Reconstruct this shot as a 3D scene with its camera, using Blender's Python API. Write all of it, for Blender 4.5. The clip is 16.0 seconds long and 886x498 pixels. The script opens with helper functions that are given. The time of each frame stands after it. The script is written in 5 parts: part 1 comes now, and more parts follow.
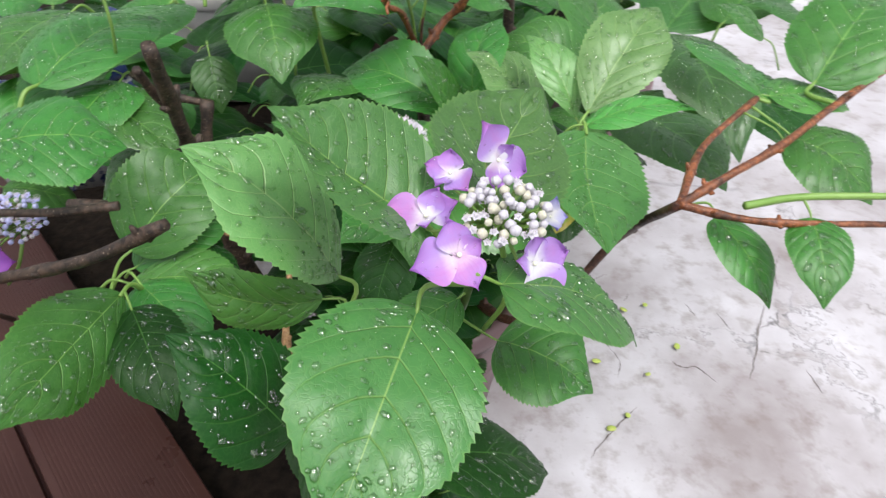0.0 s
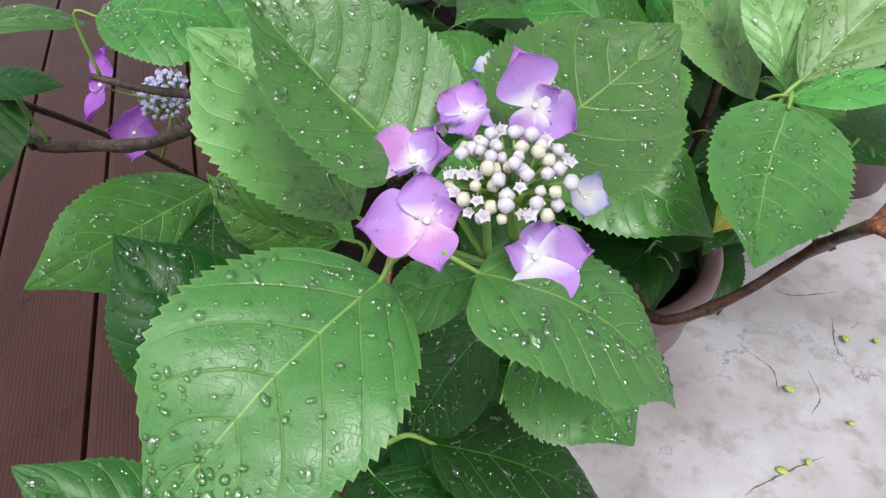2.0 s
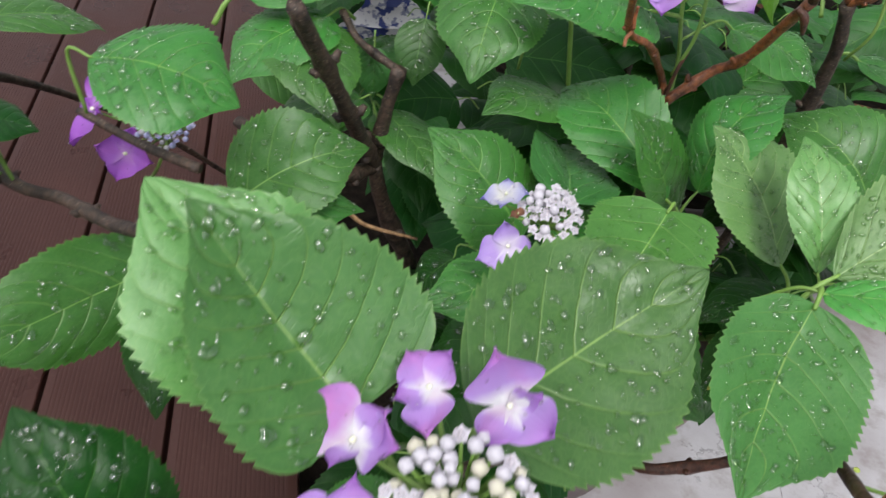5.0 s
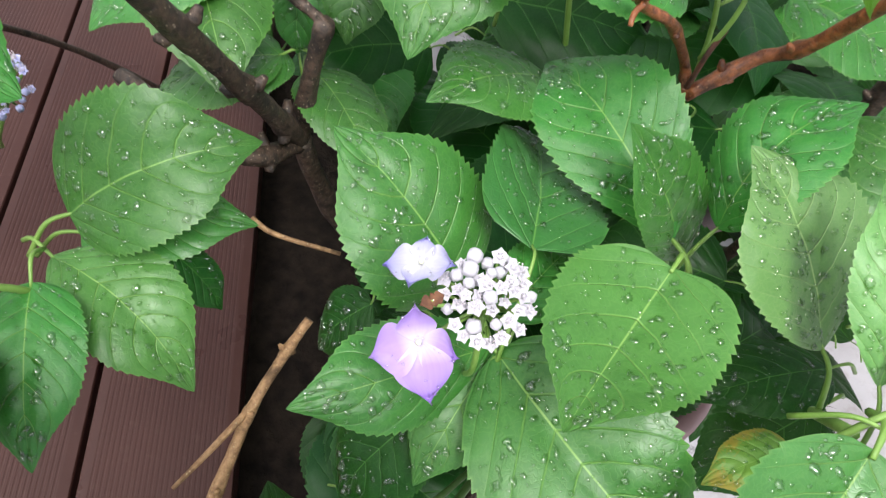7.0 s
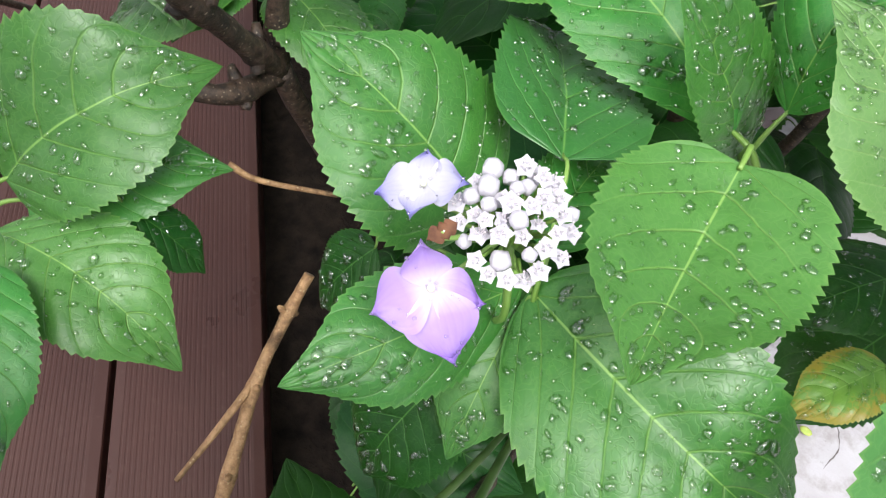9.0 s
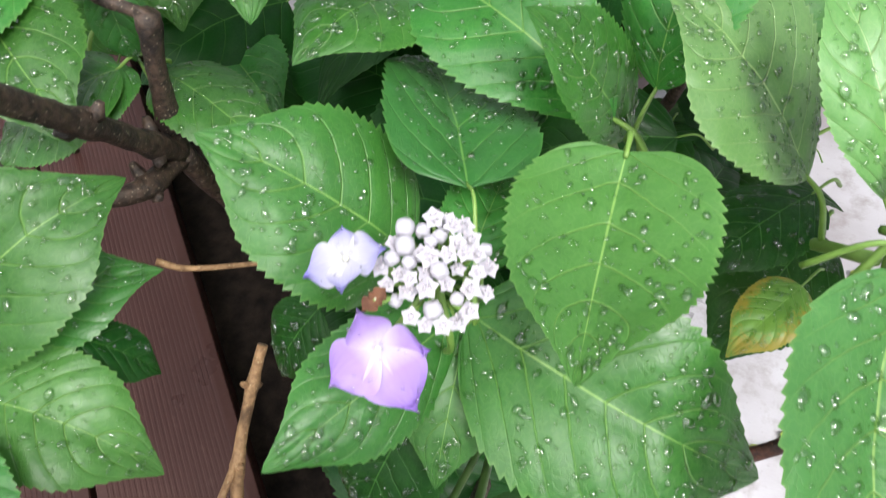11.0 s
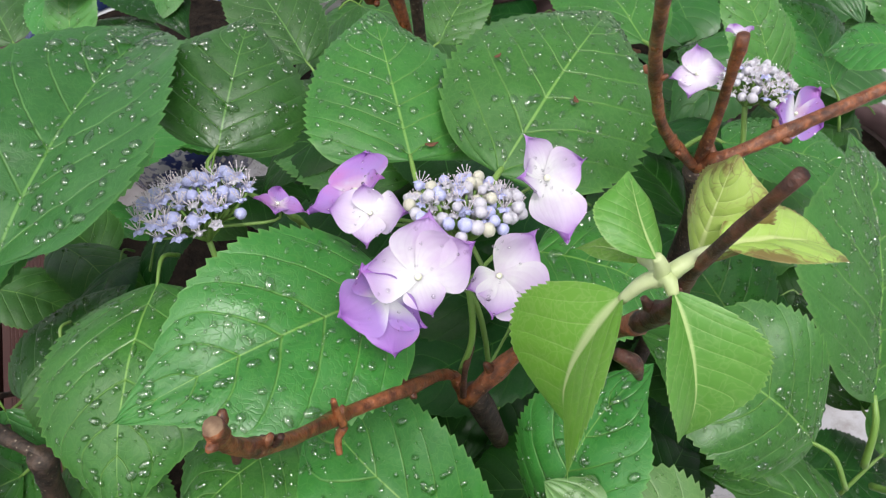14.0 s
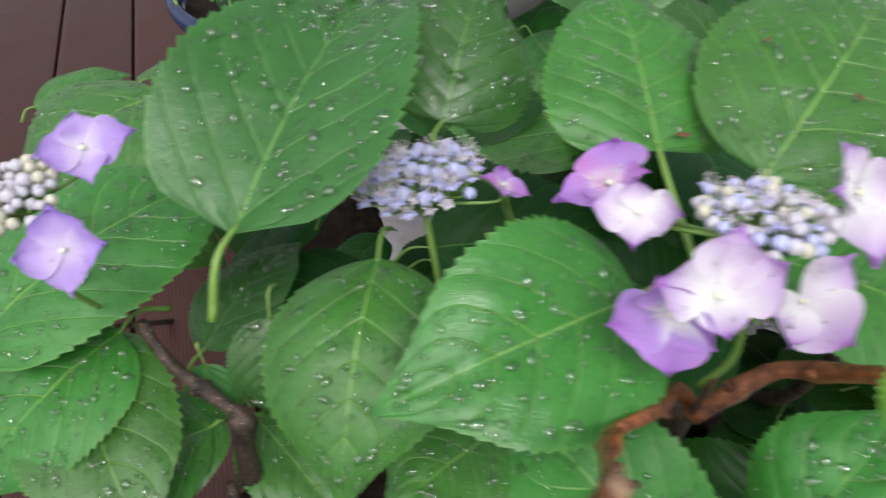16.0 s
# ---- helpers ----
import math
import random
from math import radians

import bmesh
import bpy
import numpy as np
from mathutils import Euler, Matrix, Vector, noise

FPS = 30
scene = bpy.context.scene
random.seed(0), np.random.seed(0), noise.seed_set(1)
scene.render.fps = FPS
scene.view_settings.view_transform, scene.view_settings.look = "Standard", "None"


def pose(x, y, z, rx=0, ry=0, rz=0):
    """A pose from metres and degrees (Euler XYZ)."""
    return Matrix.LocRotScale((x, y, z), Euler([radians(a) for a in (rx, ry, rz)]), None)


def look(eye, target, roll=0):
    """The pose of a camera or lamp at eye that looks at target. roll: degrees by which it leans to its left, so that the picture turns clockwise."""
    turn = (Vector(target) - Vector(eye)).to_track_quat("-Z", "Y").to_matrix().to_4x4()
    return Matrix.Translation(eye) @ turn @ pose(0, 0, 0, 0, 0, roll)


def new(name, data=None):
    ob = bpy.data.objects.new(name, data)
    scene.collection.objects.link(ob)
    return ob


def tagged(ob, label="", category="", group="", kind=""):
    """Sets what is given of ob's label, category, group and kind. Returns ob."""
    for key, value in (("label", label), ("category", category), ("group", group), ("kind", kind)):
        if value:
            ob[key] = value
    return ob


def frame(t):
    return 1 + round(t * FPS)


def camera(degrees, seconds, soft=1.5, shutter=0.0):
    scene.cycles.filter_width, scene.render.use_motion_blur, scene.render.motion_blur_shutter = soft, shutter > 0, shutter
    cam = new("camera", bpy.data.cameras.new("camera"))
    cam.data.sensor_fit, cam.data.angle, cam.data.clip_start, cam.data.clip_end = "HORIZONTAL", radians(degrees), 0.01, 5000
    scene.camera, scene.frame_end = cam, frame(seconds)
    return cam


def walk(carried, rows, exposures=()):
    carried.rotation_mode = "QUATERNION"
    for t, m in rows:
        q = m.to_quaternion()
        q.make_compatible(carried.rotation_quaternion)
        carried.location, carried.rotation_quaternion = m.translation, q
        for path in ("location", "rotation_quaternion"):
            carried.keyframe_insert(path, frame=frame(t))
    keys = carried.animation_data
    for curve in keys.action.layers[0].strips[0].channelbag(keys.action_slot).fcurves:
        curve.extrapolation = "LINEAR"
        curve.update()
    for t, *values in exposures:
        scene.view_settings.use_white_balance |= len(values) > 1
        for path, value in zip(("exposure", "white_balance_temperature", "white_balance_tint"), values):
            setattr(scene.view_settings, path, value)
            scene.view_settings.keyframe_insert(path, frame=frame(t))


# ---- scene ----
cam = camera(65.78, 16.0, soft=1.25, shutter=0.35)
PATH = [
    (0, (0.1207, 0.1285, 0.7443), (0.0226, 1.2923, -0.1970), 1.67),
    (0.5, (0.1472, 0.1441, 0.7278), (-0.1521, 1.2860, -0.1976), 0.72),
    (1, (0.1558, 0.1715, 0.7158), (-0.2893, 1.2609, -0.2142), -0.15),
    (1.5, (0.1620, 0.1942, 0.7138), (-0.3539, 1.2044, -0.2676), -1.80),
    (2, (0.1780, 0.1961, 0.7108), (-0.3804, 1.1323, -0.3197), -2.35),
    (2.5, (0.1732, 0.1968, 0.7157), (-0.3988, 1.1067, -0.3308), -1.19),
    (3, (0.1708, 0.1939, 0.7203), (-0.4081, 1.0646, -0.3552), 5.90),
    (3.5, (0.1736, 0.1897, 0.7272), (-0.3980, 1.0359, -0.3715), 7.64),
    (4, (0.1790, 0.1924, 0.7258), (-0.3975, 1.0401, -0.3692), 9.47),
    (4.5, (0.1709, 0.2133, 0.7324), (-0.4254, 1.0895, -0.3290), 8.77),
    (5, (0.1480, 0.2594, 0.7415), (-0.4058, 1.1659, -0.3175), 8.90),
    (5.2, (0.1413, 0.2720, 0.7440), (-0.3795, 1.1859, -0.3254), 9.79),
    (7.3, (0.1086, 0.3820, 0.6962), (-0.3455, 1.1376, -0.5174), 12.73),
    (7.5, (0.1097, 0.3835, 0.6897), (-0.3591, 1.1053, -0.5388), 9.28),
    (8, (0.1121, 0.3919, 0.6763), (-0.3255, 1.0891, -0.5777), 7.10),
    (8.5, (0.1006, 0.3970, 0.6695), (-0.3380, 1.0898, -0.5865), 5.90),
    (8.7, (0.0995, 0.3983, 0.6644), (-0.3396, 1.0826, -0.5961), 6.07),
    (10.8, (0.1047, 0.3971, 0.6815), (-0.2271, 1.1451, -0.5756), -1.73),
    (11, (0.1009, 0.4041, 0.6831), (-0.2243, 1.1491, -0.5775), -1.88),
    (11.5, (0.0972, 0.4376, 0.6999), (-0.2790, 1.2987, -0.4693), -3.05),
    (12, (0.0821, 0.4547, 0.7169), (-0.2708, 1.4536, -0.3451), -0.89),
    (12.5, (0.0835, 0.4737, 0.7381), (-0.2115, 1.5641, -0.2488), 0.48),
    (13, (0.0990, 0.4860, 0.7382), (-0.2042, 1.6005, -0.2189), 3.92),
    (13.5, (0.0985, 0.5047, 0.7468), (-0.2935, 1.5471, -0.2580), 0.69),
    (14, (0.1050, 0.5068, 0.7497), (-0.3062, 1.4636, -0.3299), -2.69),
    (14.5, (0.1012, 0.5163, 0.7530), (-0.3129, 1.4465, -0.3485), -4.50),
    (15, (0.1048, 0.5251, 0.7594), (-0.3305, 1.3883, -0.3876), -6.57),
    (15.5, (0.0985, 0.5229, 0.7636), (-0.3632, 1.3424, -0.4048), -5.39),
    (16, (0.0478, 0.5019, 0.7469), (-0.4924, 1.3232, -0.3860), -4.81),
]
EXPOSURE = [(0.0, 0.94), (1.5, 0.92), (3.5, 0.82), (4.5, 0.84), (5.0, 0.74), (7.5, 1.37), (8.5, 1.37), (11.0, 1.27), (12.0, 1.47), (12.5, 1.14), (13.0, 0.84), (14.0, 0.82), (16.0, 0.77)]
walk(cam, [(t, look(eye, target, roll)) for t, eye, target, roll in PATH], EXPOSURE)

# ---- light: a wet, overcast day ----
world = bpy.data.worlds.new("overcast_sky")
scene.world = world
world.use_nodes = True
wn = world.node_tree.nodes
sky = wn.new("ShaderNodeTexSky")
sky.sky_type = "NISHITA"
sky.sun_disc = False
sky.sun_elevation, sky.sun_rotation = radians(62), radians(200)
sky.air_density, sky.dust_density = 1.0, 4.0
wn["Background"].inputs["Strength"].default_value = 0.108
pale = wn.new("ShaderNodeHueSaturation")
pale.inputs["Saturation"].default_value = 0.35
world.node_tree.links.new(sky.outputs["Color"], pale.inputs["Color"])
world.node_tree.links.new(pale.outputs["Color"], wn["Background"].inputs["Color"])

sun = new("sun", bpy.data.lights.new("sun", "SUN"))
sun.data.energy, sun.data.angle, sun.data.color = 1.5, radians(22), (1.0, 0.98, 0.95)
sun.matrix_world = look((1.9, -0.7, 4.0), (0, 0.5, 0.5))

# ---- materials ----


def material(name, rough=0.5):
    m = bpy.data.materials.new(name)
    m.use_nodes = True
    b = m.node_tree.nodes["Principled BSDF"]
    b.inputs["Roughness"].default_value = rough
    return m, m.node_tree.nodes, m.node_tree.links, b


def op(nodes, links, kind, a, b=None, c=None):
    n = nodes.new("ShaderNodeMath")
    n.operation = kind
    for i, v in enumerate((a, b, c)):
        if v is None:
            continue
        if isinstance(v, (int, float)):
            n.inputs[i].default_value = v
        else:
            links.new(v, n.inputs[i])
    return n.outputs[0]


def mixed(nodes, links, fac, a, b, how="MIX"):
    n = nodes.new("ShaderNodeMix")
    n.data_type, n.blend_type = "RGBA", how
    for i, v in ((0, fac), (6, a), (7, b)):
        if isinstance(v, (int, float)):
            n.inputs[i].default_value = v
        elif isinstance(v, tuple):
            n.inputs[i].default_value = (*v, 1)
        else:
            links.new(v, n.inputs[i])
    return n.outputs[2]


def ramp(nodes, links, fac, stops):
    n = nodes.new("ShaderNodeValToRGB")
    while len(n.color_ramp.elements) < len(stops):
        n.color_ramp.elements.new(0.5)
    for e, (p, c) in zip(n.color_ramp.elements, stops):
        e.position = p
        e.color = (*c, 1) if isinstance(c, tuple) else (c, c, c, 1)
    links.new(fac, n.inputs[0])
    return n.outputs[0]


def noise_tex(nodes, links, scale, detail=4.0, rough=0.55, coords="Object"):
    tc = nodes.new("ShaderNodeTexCoord")
    n = nodes.new("ShaderNodeTexNoise")
    n.inputs["Scale"].default_value, n.inputs["Detail"].default_value = scale, detail
    n.inputs["Roughness"].default_value = rough
    links.new(tc.outputs[coords], n.inputs["Vector"])
    return n.outputs["Fac"]


def noise_colour(nodes, links, scale):
    tc = nodes.new("ShaderNodeTexCoord")
    n = nodes.new("ShaderNodeTexNoise")
    n.inputs["Scale"].default_value = scale
    links.new(tc.outputs["Object"], n.inputs["Vector"])
    return n.outputs["Color"]


def bumped(nodes, links, bsdf, height, strength=0.3, distance=0.002):
    n = nodes.new("ShaderNodeBump")
    n.inputs["Strength"].default_value, n.inputs["Distance"].default_value = strength, distance
    links.new(height, n.inputs["Height"])
    links.new(n.outputs[0], bsdf.inputs["Normal"])


def leaf_material(name, dark, light, vein, rough=0.32, edge=None, yellowed=None, rib=0.022, gloss=1.0, veins=0.52, relief=0.6):
    """Leaf skin: midrib and arched side veins from the leaf's own UV, mottled green, wet gloss."""
    m, nodes, links, b = material(name, rough)
    uv = nodes.new("ShaderNodeUVMap")
    sep = nodes.new("ShaderNodeSeparateXYZ")
    uv.uv_map = "UVMap"
    links.new(uv.outputs[0], sep.inputs[0])
    u = op(nodes, links, "ABSOLUTE", op(nodes, links, "MULTIPLY_ADD", sep.outputs[0], 2.0, -1.0))
    v = sep.outputs[1]
    info = nodes.new("ShaderNodeObjectInfo")
    # side veins run where the blade's own rib count is whole; short cross veins join them
    ribs = nodes.new("ShaderNodeUVMap")
    ribs.uv_map = "ribs"
    rib_at = nodes.new("ShaderNodeSeparateXYZ")
    links.new(ribs.outputs[0], rib_at.inputs[0])
    wob = noise_tex(nodes, links, 130, 3)
    count = op(nodes, links, "MULTIPLY_ADD", wob, 0.10, op(nodes, links, "SUBTRACT", rib_at.outputs[0], 0.05))
    wave = op(nodes, links, "PINGPONG", count, 0.5)
    side = ramp(nodes, links, wave, [(0.0, 1.0), (0.022, 0.6), (0.045, 0.0)])
    side = op(nodes, links, "MULTIPLY", side, ramp(nodes, links, u, [(0.0, 1.0), (0.55, 0.65), (0.97, 0.1)]))
    if rib > 0.1:
        wide = op(nodes, links, "MULTIPLY_ADD", op(nodes, links, "POWER", op(nodes, links, "SUBTRACT", 1.0, v), 3.2), rib, 0.016)
    else:
        wide = op(nodes, links, "MULTIPLY_ADD", v, -rib * 0.72, rib)
    mid = op(nodes, links, "SUBTRACT", 1.0, op(nodes, links, "DIVIDE", u, wide))
    mid = op(nodes, links, "MINIMUM", op(nodes, links, "MAXIMUM", op(nodes, links, "MULTIPLY", mid, 1.6), 0.0), 1.0)
    tc = nodes.new("ShaderNodeTexCoord")
    bent = mixed(nodes, links, 0.012, tc.outputs["Object"], noise_colour(nodes, links, 160), "ADD")
    fine = nodes.new("ShaderNodeTexVoronoi")
    fine.feature = "DISTANCE_TO_EDGE"
    fine.inputs["Scale"].default_value = 330
    links.new(bent, fine.inputs["Vector"])
    net = ramp(nodes, links, fine.outputs["Distance"], [(0.0, 1.0), (0.07, 0.35), (0.16, 0.0)])
    mott = noise_tex(nodes, links, 70, 2)
    big = noise_tex(nodes, links, 14, 2)
    col = mixed(nodes, links, mott, dark, light)
    col = mixed(nodes, links, op(nodes, links, "MULTIPLY", big, 0.5), col, light)
    hue = nodes.new("ShaderNodeHueSaturation")
    links.new(op(nodes, links, "MULTIPLY_ADD", info.outputs["Random"], 0.024, 0.487), hue.inputs["Hue"])
    links.new(op(nodes, links, "MULTIPLY_ADD", info.outputs["Random"], 0.4, 0.8), hue.inputs["Value"])
    links.new(col, hue.inputs["Color"])
    col = mixed(nodes, links, op(nodes, links, "MULTIPLY", net, 0.09), hue.outputs[0], vein)
    if yellowed:
        sick = ramp(nodes, links, op(nodes, links, "MULTIPLY_ADD", noise_tex(nodes, links, 110, 4), 0.7, op(nodes, links, "MULTIPLY_ADD", net, 0.10, op(nodes, links, "MULTIPLY", op(nodes, links, "MAXIMUM", u, v), 0.45))), [(0.66, 0.0), (0.80, 0.9)])
        col = mixed(nodes, links, sick, col, yellowed)
    if edge:
        rim = ramp(nodes, links, op(nodes, links, "MULTIPLY_ADD", noise_tex(nodes, links, 70, 3), 0.35, u), [(1.06, 0.0), (1.2, 1.0)])
        col = mixed(nodes, links, rim, col, edge)
    col = mixed(nodes, links, op(nodes, links, "MULTIPLY", side, veins), col, vein)
    col = mixed(nodes, links, op(nodes, links, "MULTIPLY", mid, 0.75), col, vein)
    col = mixed(nodes, links, ramp(nodes, links, u, [(0.96, 0.0), (0.995, 0.22)]), col, vein)
    links.new(col, b.inputs["Base Color"])
    b.inputs["Specular IOR Level"].default_value = 0.52 * gloss
    b.inputs["Coat Weight"].default_value = 0.10 * gloss
    b.inputs["Coat Roughness"].default_value = 0.28
    links.new(ramp(nodes, links, noise_tex(nodes, links, 38, 4), [(0.35, rough + 0.0), (0.7, rough + 0.22)]), b.inputs["Roughness"])
    h = op(nodes, links, "MULTIPLY_ADD", net, -0.09, op(nodes, links, "MULTIPLY", side, -0.9))
    h = op(nodes, links, "MULTIPLY_ADD", mott, 1.5, h)
    pillow = ramp(nodes, links, wave, [(0.0, 0.0), (0.2, 0.7), (0.5, 1.0)])
    h = op(nodes, links, "MULTIPLY_ADD", pillow, 0.55, h)
    bumped(nodes, links, b, h, relief, 0.0008)
    thin = nodes.new("ShaderNodeBsdfTranslucent")
    links.new(mixed(nodes, links, 0.5, col, (0.16, 0.44, 0.05)), thin.inputs["Color"])
    mix = nodes.new("ShaderNodeMixShader")
    mix.inputs[0].default_value = 0.18
    links.new(b.outputs[0], mix.inputs[1])
    links.new(thin.outputs[0], mix.inputs[2])
    links.new(mix.outputs[0], nodes["Material Output"].inputs["Surface"])
    return m


VEIN = (0.22, 0.42, 0.09)
LEAF = leaf_material("hydrangea_leaf", (0.016, 0.090, 0.013), (0.049, 0.212, 0.032), VEIN)
LEAF_PALE = leaf_material("hydrangea_leaf_pale", (0.034, 0.165, 0.028), (0.085, 0.305, 0.056), (0.26, 0.46, 0.11))
# leaf green darkened to near black: the shade between leaves is in the colour
LEAF_SHADED = leaf_material("leaf_shade_in_colour", (0.003, 0.028, 0.004), (0.008, 0.062, 0.008), (0.07, 0.20, 0.035), gloss=0.4)
# wet leaf with stronger gloss; the sky's pale sheen is also mixed into its green
LEAF_SHEEN = leaf_material("wet_leaf_sheen", (0.056, 0.172, 0.036), (0.130, 0.305, 0.074), (0.34, 0.50, 0.18), 0.38, gloss=1.6)
# deeper leaf green; on the farther foliage it stands in for shade
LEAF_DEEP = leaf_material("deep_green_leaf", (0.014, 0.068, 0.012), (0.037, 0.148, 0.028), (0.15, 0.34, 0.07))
LEAF_DULL = leaf_material("dull_green_leaf", (0.028, 0.100, 0.022), (0.070, 0.205, 0.048), (0.24, 0.40, 0.10))
LEAF_LIME = leaf_material("young_lime_leaf", (0.085, 0.25, 0.018), (0.155, 0.345, 0.035), (0.58, 0.66, 0.34), 0.4, rib=0.2, veins=0.2, relief=0.2)
LEAF_YOUNG = leaf_material("young_soft_leaf", (0.050, 0.190, 0.018), (0.105, 0.285, 0.038), (0.50, 0.62, 0.26), 0.42, rib=0.13, veins=0.3, relief=0.2)
LEAF_SOUR = leaf_material("yellowing_leaf", (0.22, 0.38, 0.05), (0.42, 0.55, 0.13), (0.60, 0.66, 0.30), 0.45, edge=(0.09, 0.045, 0.02), yellowed=(0.17, 0.095, 0.03), rib=0.2, veins=0.3, relief=0.35)
LEAF_RUST = leaf_material("rust_edged_leaf", (0.06, 0.17, 0.02), (0.16, 0.28, 0.04), VEIN, yellowed=(0.34, 0.26, 0.03))


def sepal_material(name, rim, middle, heart, blotch, glow=(0.06, 0.30, 0.62)):
    """A showy floret: pale heart, lilac blade, deeper rim; fine radial veins."""
    m, nodes, links, b = material(name, 0.45)
    uv = nodes.new("ShaderNodeUVMap")
    sep = nodes.new("ShaderNodeSeparateXYZ")
    links.new(uv.outputs[0], sep.inputs[0])
    r = op(nodes, links, "MULTIPLY_ADD", noise_tex(nodes, links, 90, 3), 0.30, op(nodes, links, "SUBTRACT", sep.outputs[1], 0.15))
    col = ramp(nodes, links, r, [(glow[0], heart), (glow[1], middle), (glow[2], mid_of(middle, rim)), (0.97, rim)])
    fan = op(nodes, links, "PINGPONG", op(nodes, links, "MULTIPLY", sep.outputs[0], 9.0), 0.5)
    col = mixed(nodes, links, op(nodes, links, "MULTIPLY", ramp(nodes, links, fan, [(0.0, 1.0), (0.16, 0.0)]), 0.04), col, rim)
    col = mixed(nodes, links, ramp(nodes, links, noise_tex(nodes, links, 60, 4), [(0.48, 0.0), (0.72, 0.75)]), col, blotch)
    links.new(col, b.inputs["Base Color"])
    b.inputs["Specular IOR Level"].default_value = 0.3
    crease = op(nodes, links, "MULTIPLY_ADD", noise_tex(nodes, links, 150, 3), 1.6, ramp(nodes, links, fan, [(0.0, 0.0), (0.3, 0.25)]))
    bumped(nodes, links, b, crease, 0.35, 0.0006)
    thin = nodes.new("ShaderNodeBsdfTranslucent")
    links.new(col, thin.inputs["Color"])
    mix = nodes.new("ShaderNodeMixShader")
    mix.inputs[0].default_value = 0.3
    links.new(b.outputs[0], mix.inputs[1])
    links.new(thin.outputs[0], mix.inputs[2])
    links.new(mix.outputs[0], nodes["Material Output"].inputs["Surface"])
    return m


def mid_of(a, b):
    return tuple((p + q) / 2 for p, q in zip(a, b))


LILAC = sepal_material("lilac_sepal", (0.40, 0.17, 0.58), (0.46, 0.29, 0.69), (0.76, 0.74, 0.80), (0.60, 0.20, 0.54), (0.15, 0.38, 0.66))
VIOLET = sepal_material("violet_sepal", (0.34, 0.20, 0.66), (0.45, 0.31, 0.70), (0.66, 0.60, 0.74), (0.56, 0.44, 0.72), (0.12, 0.42, 0.72))
MAUVE = sepal_material("pale_mauve_sepal", (0.42, 0.19, 0.60), (0.66, 0.56, 0.74), (0.80, 0.78, 0.81), (0.60, 0.42, 0.68), (0.24, 0.54, 0.78))
WHITISH = sepal_material("whitish_sepal", (0.22, 0.20, 0.58), (0.46, 0.45, 0.62), (0.62, 0.62, 0.60), (0.36, 0.35, 0.62), (0.25, 0.55, 0.8))
PURPLE = sepal_material("purple_sepal", (0.30, 0.08, 0.48), (0.38, 0.14, 0.58), (0.50, 0.28, 0.62), (0.42, 0.12, 0.50))


def plain(name, a, b, scale, rough, bump=0.3, distance=0.0006, metal=0.0, detail=5.0):
    m, nodes, links, bsdf = material(name, rough)
    n = noise_tex(nodes, links, scale, detail)
    links.new(mixed(nodes, links, ramp(nodes, links, n, [(0.3, 0.0), (0.7, 1.0)]), a, b), bsdf.inputs["Base Color"])
    bumped(nodes, links, bsdf, n, bump, distance)
    bsdf.inputs["Metallic"].default_value = metal
    return m


BUD = plain("cream_bud", (0.46, 0.52, 0.26), (0.64, 0.54, 0.60), 160, 0.45)
BUD_WHITE = plain("white_bud", (0.44, 0.42, 0.52), (0.60, 0.58, 0.60), 220, 0.45)
BUD_BLUE = plain("blue_bud", (0.30, 0.33, 0.66), (0.60, 0.60, 0.82), 160, 0.5)
STAMEN = plain("stamen", (0.72, 0.66, 0.72), (0.55, 0.48, 0.52), 200, 0.6)
HEART = plain("floret_eye", (0.70, 0.72, 0.50), (0.80, 0.80, 0.70), 300, 0.5)
GREEN_STEM = plain("green_stem", (0.13, 0.25, 0.04), (0.20, 0.34, 0.08), 60, 0.45)


def bark(name, dark, light, fleck, rough):
    """Stem skin: streaks of two browns, dark patches and small pale flecks."""
    m, nodes, links, bsdf = material(name, rough)
    a, c = noise_tex(nodes, links, 300, 6, 0.65), noise_tex(nodes, links, 70, 5, 0.6)
    col = mixed(nodes, links, ramp(nodes, links, a, [(0.36, 0.0), (0.64, 1.0)]), dark, light)
    col = mixed(nodes, links, ramp(nodes, links, c, [(0.50, 0.0), (0.66, 0.85)]), col, tuple(q * 0.30 for q in dark))
    spots = nodes.new("ShaderNodeTexVoronoi")
    spots.inputs["Scale"].default_value = 420
    tc = nodes.new("ShaderNodeTexCoord")
    links.new(tc.outputs["Object"], spots.inputs["Vector"])
    col = mixed(nodes, links, ramp(nodes, links, spots.outputs["Distance"], [(0.10, 0.7), (0.2, 0.0)]), col, fleck)
    links.new(col, bsdf.inputs["Base Color"])
    links.new(ramp(nodes, links, c, [(0.3, rough - 0.2), (0.7, rough + 0.1)]), bsdf.inputs["Roughness"])
    bumped(nodes, links, bsdf, op(nodes, links, "MULTIPLY_ADD", c, 1.6, a), 0.8, 0.0012)
    return m


CANE = bark("russet_cane", (0.080, 0.024, 0.011), (0.30, 0.10, 0.036), (0.30, 0.17, 0.09), 0.42)
TAN = bark("dry_tan_cane", (0.20, 0.105, 0.045), (0.42, 0.25, 0.12), (0.5, 0.38, 0.22), 0.65)
# darker copy of the stem green, with the shade under the leaves painted in
STEM_DARK = plain("shade_painted_green_stem", (0.03, 0.075, 0.012), (0.07, 0.13, 0.03), 60, 0.5)
BARK = bark("brown_bark", (0.014, 0.009, 0.007), (0.080, 0.050, 0.034), (0.34, 0.28, 0.20), 0.65)
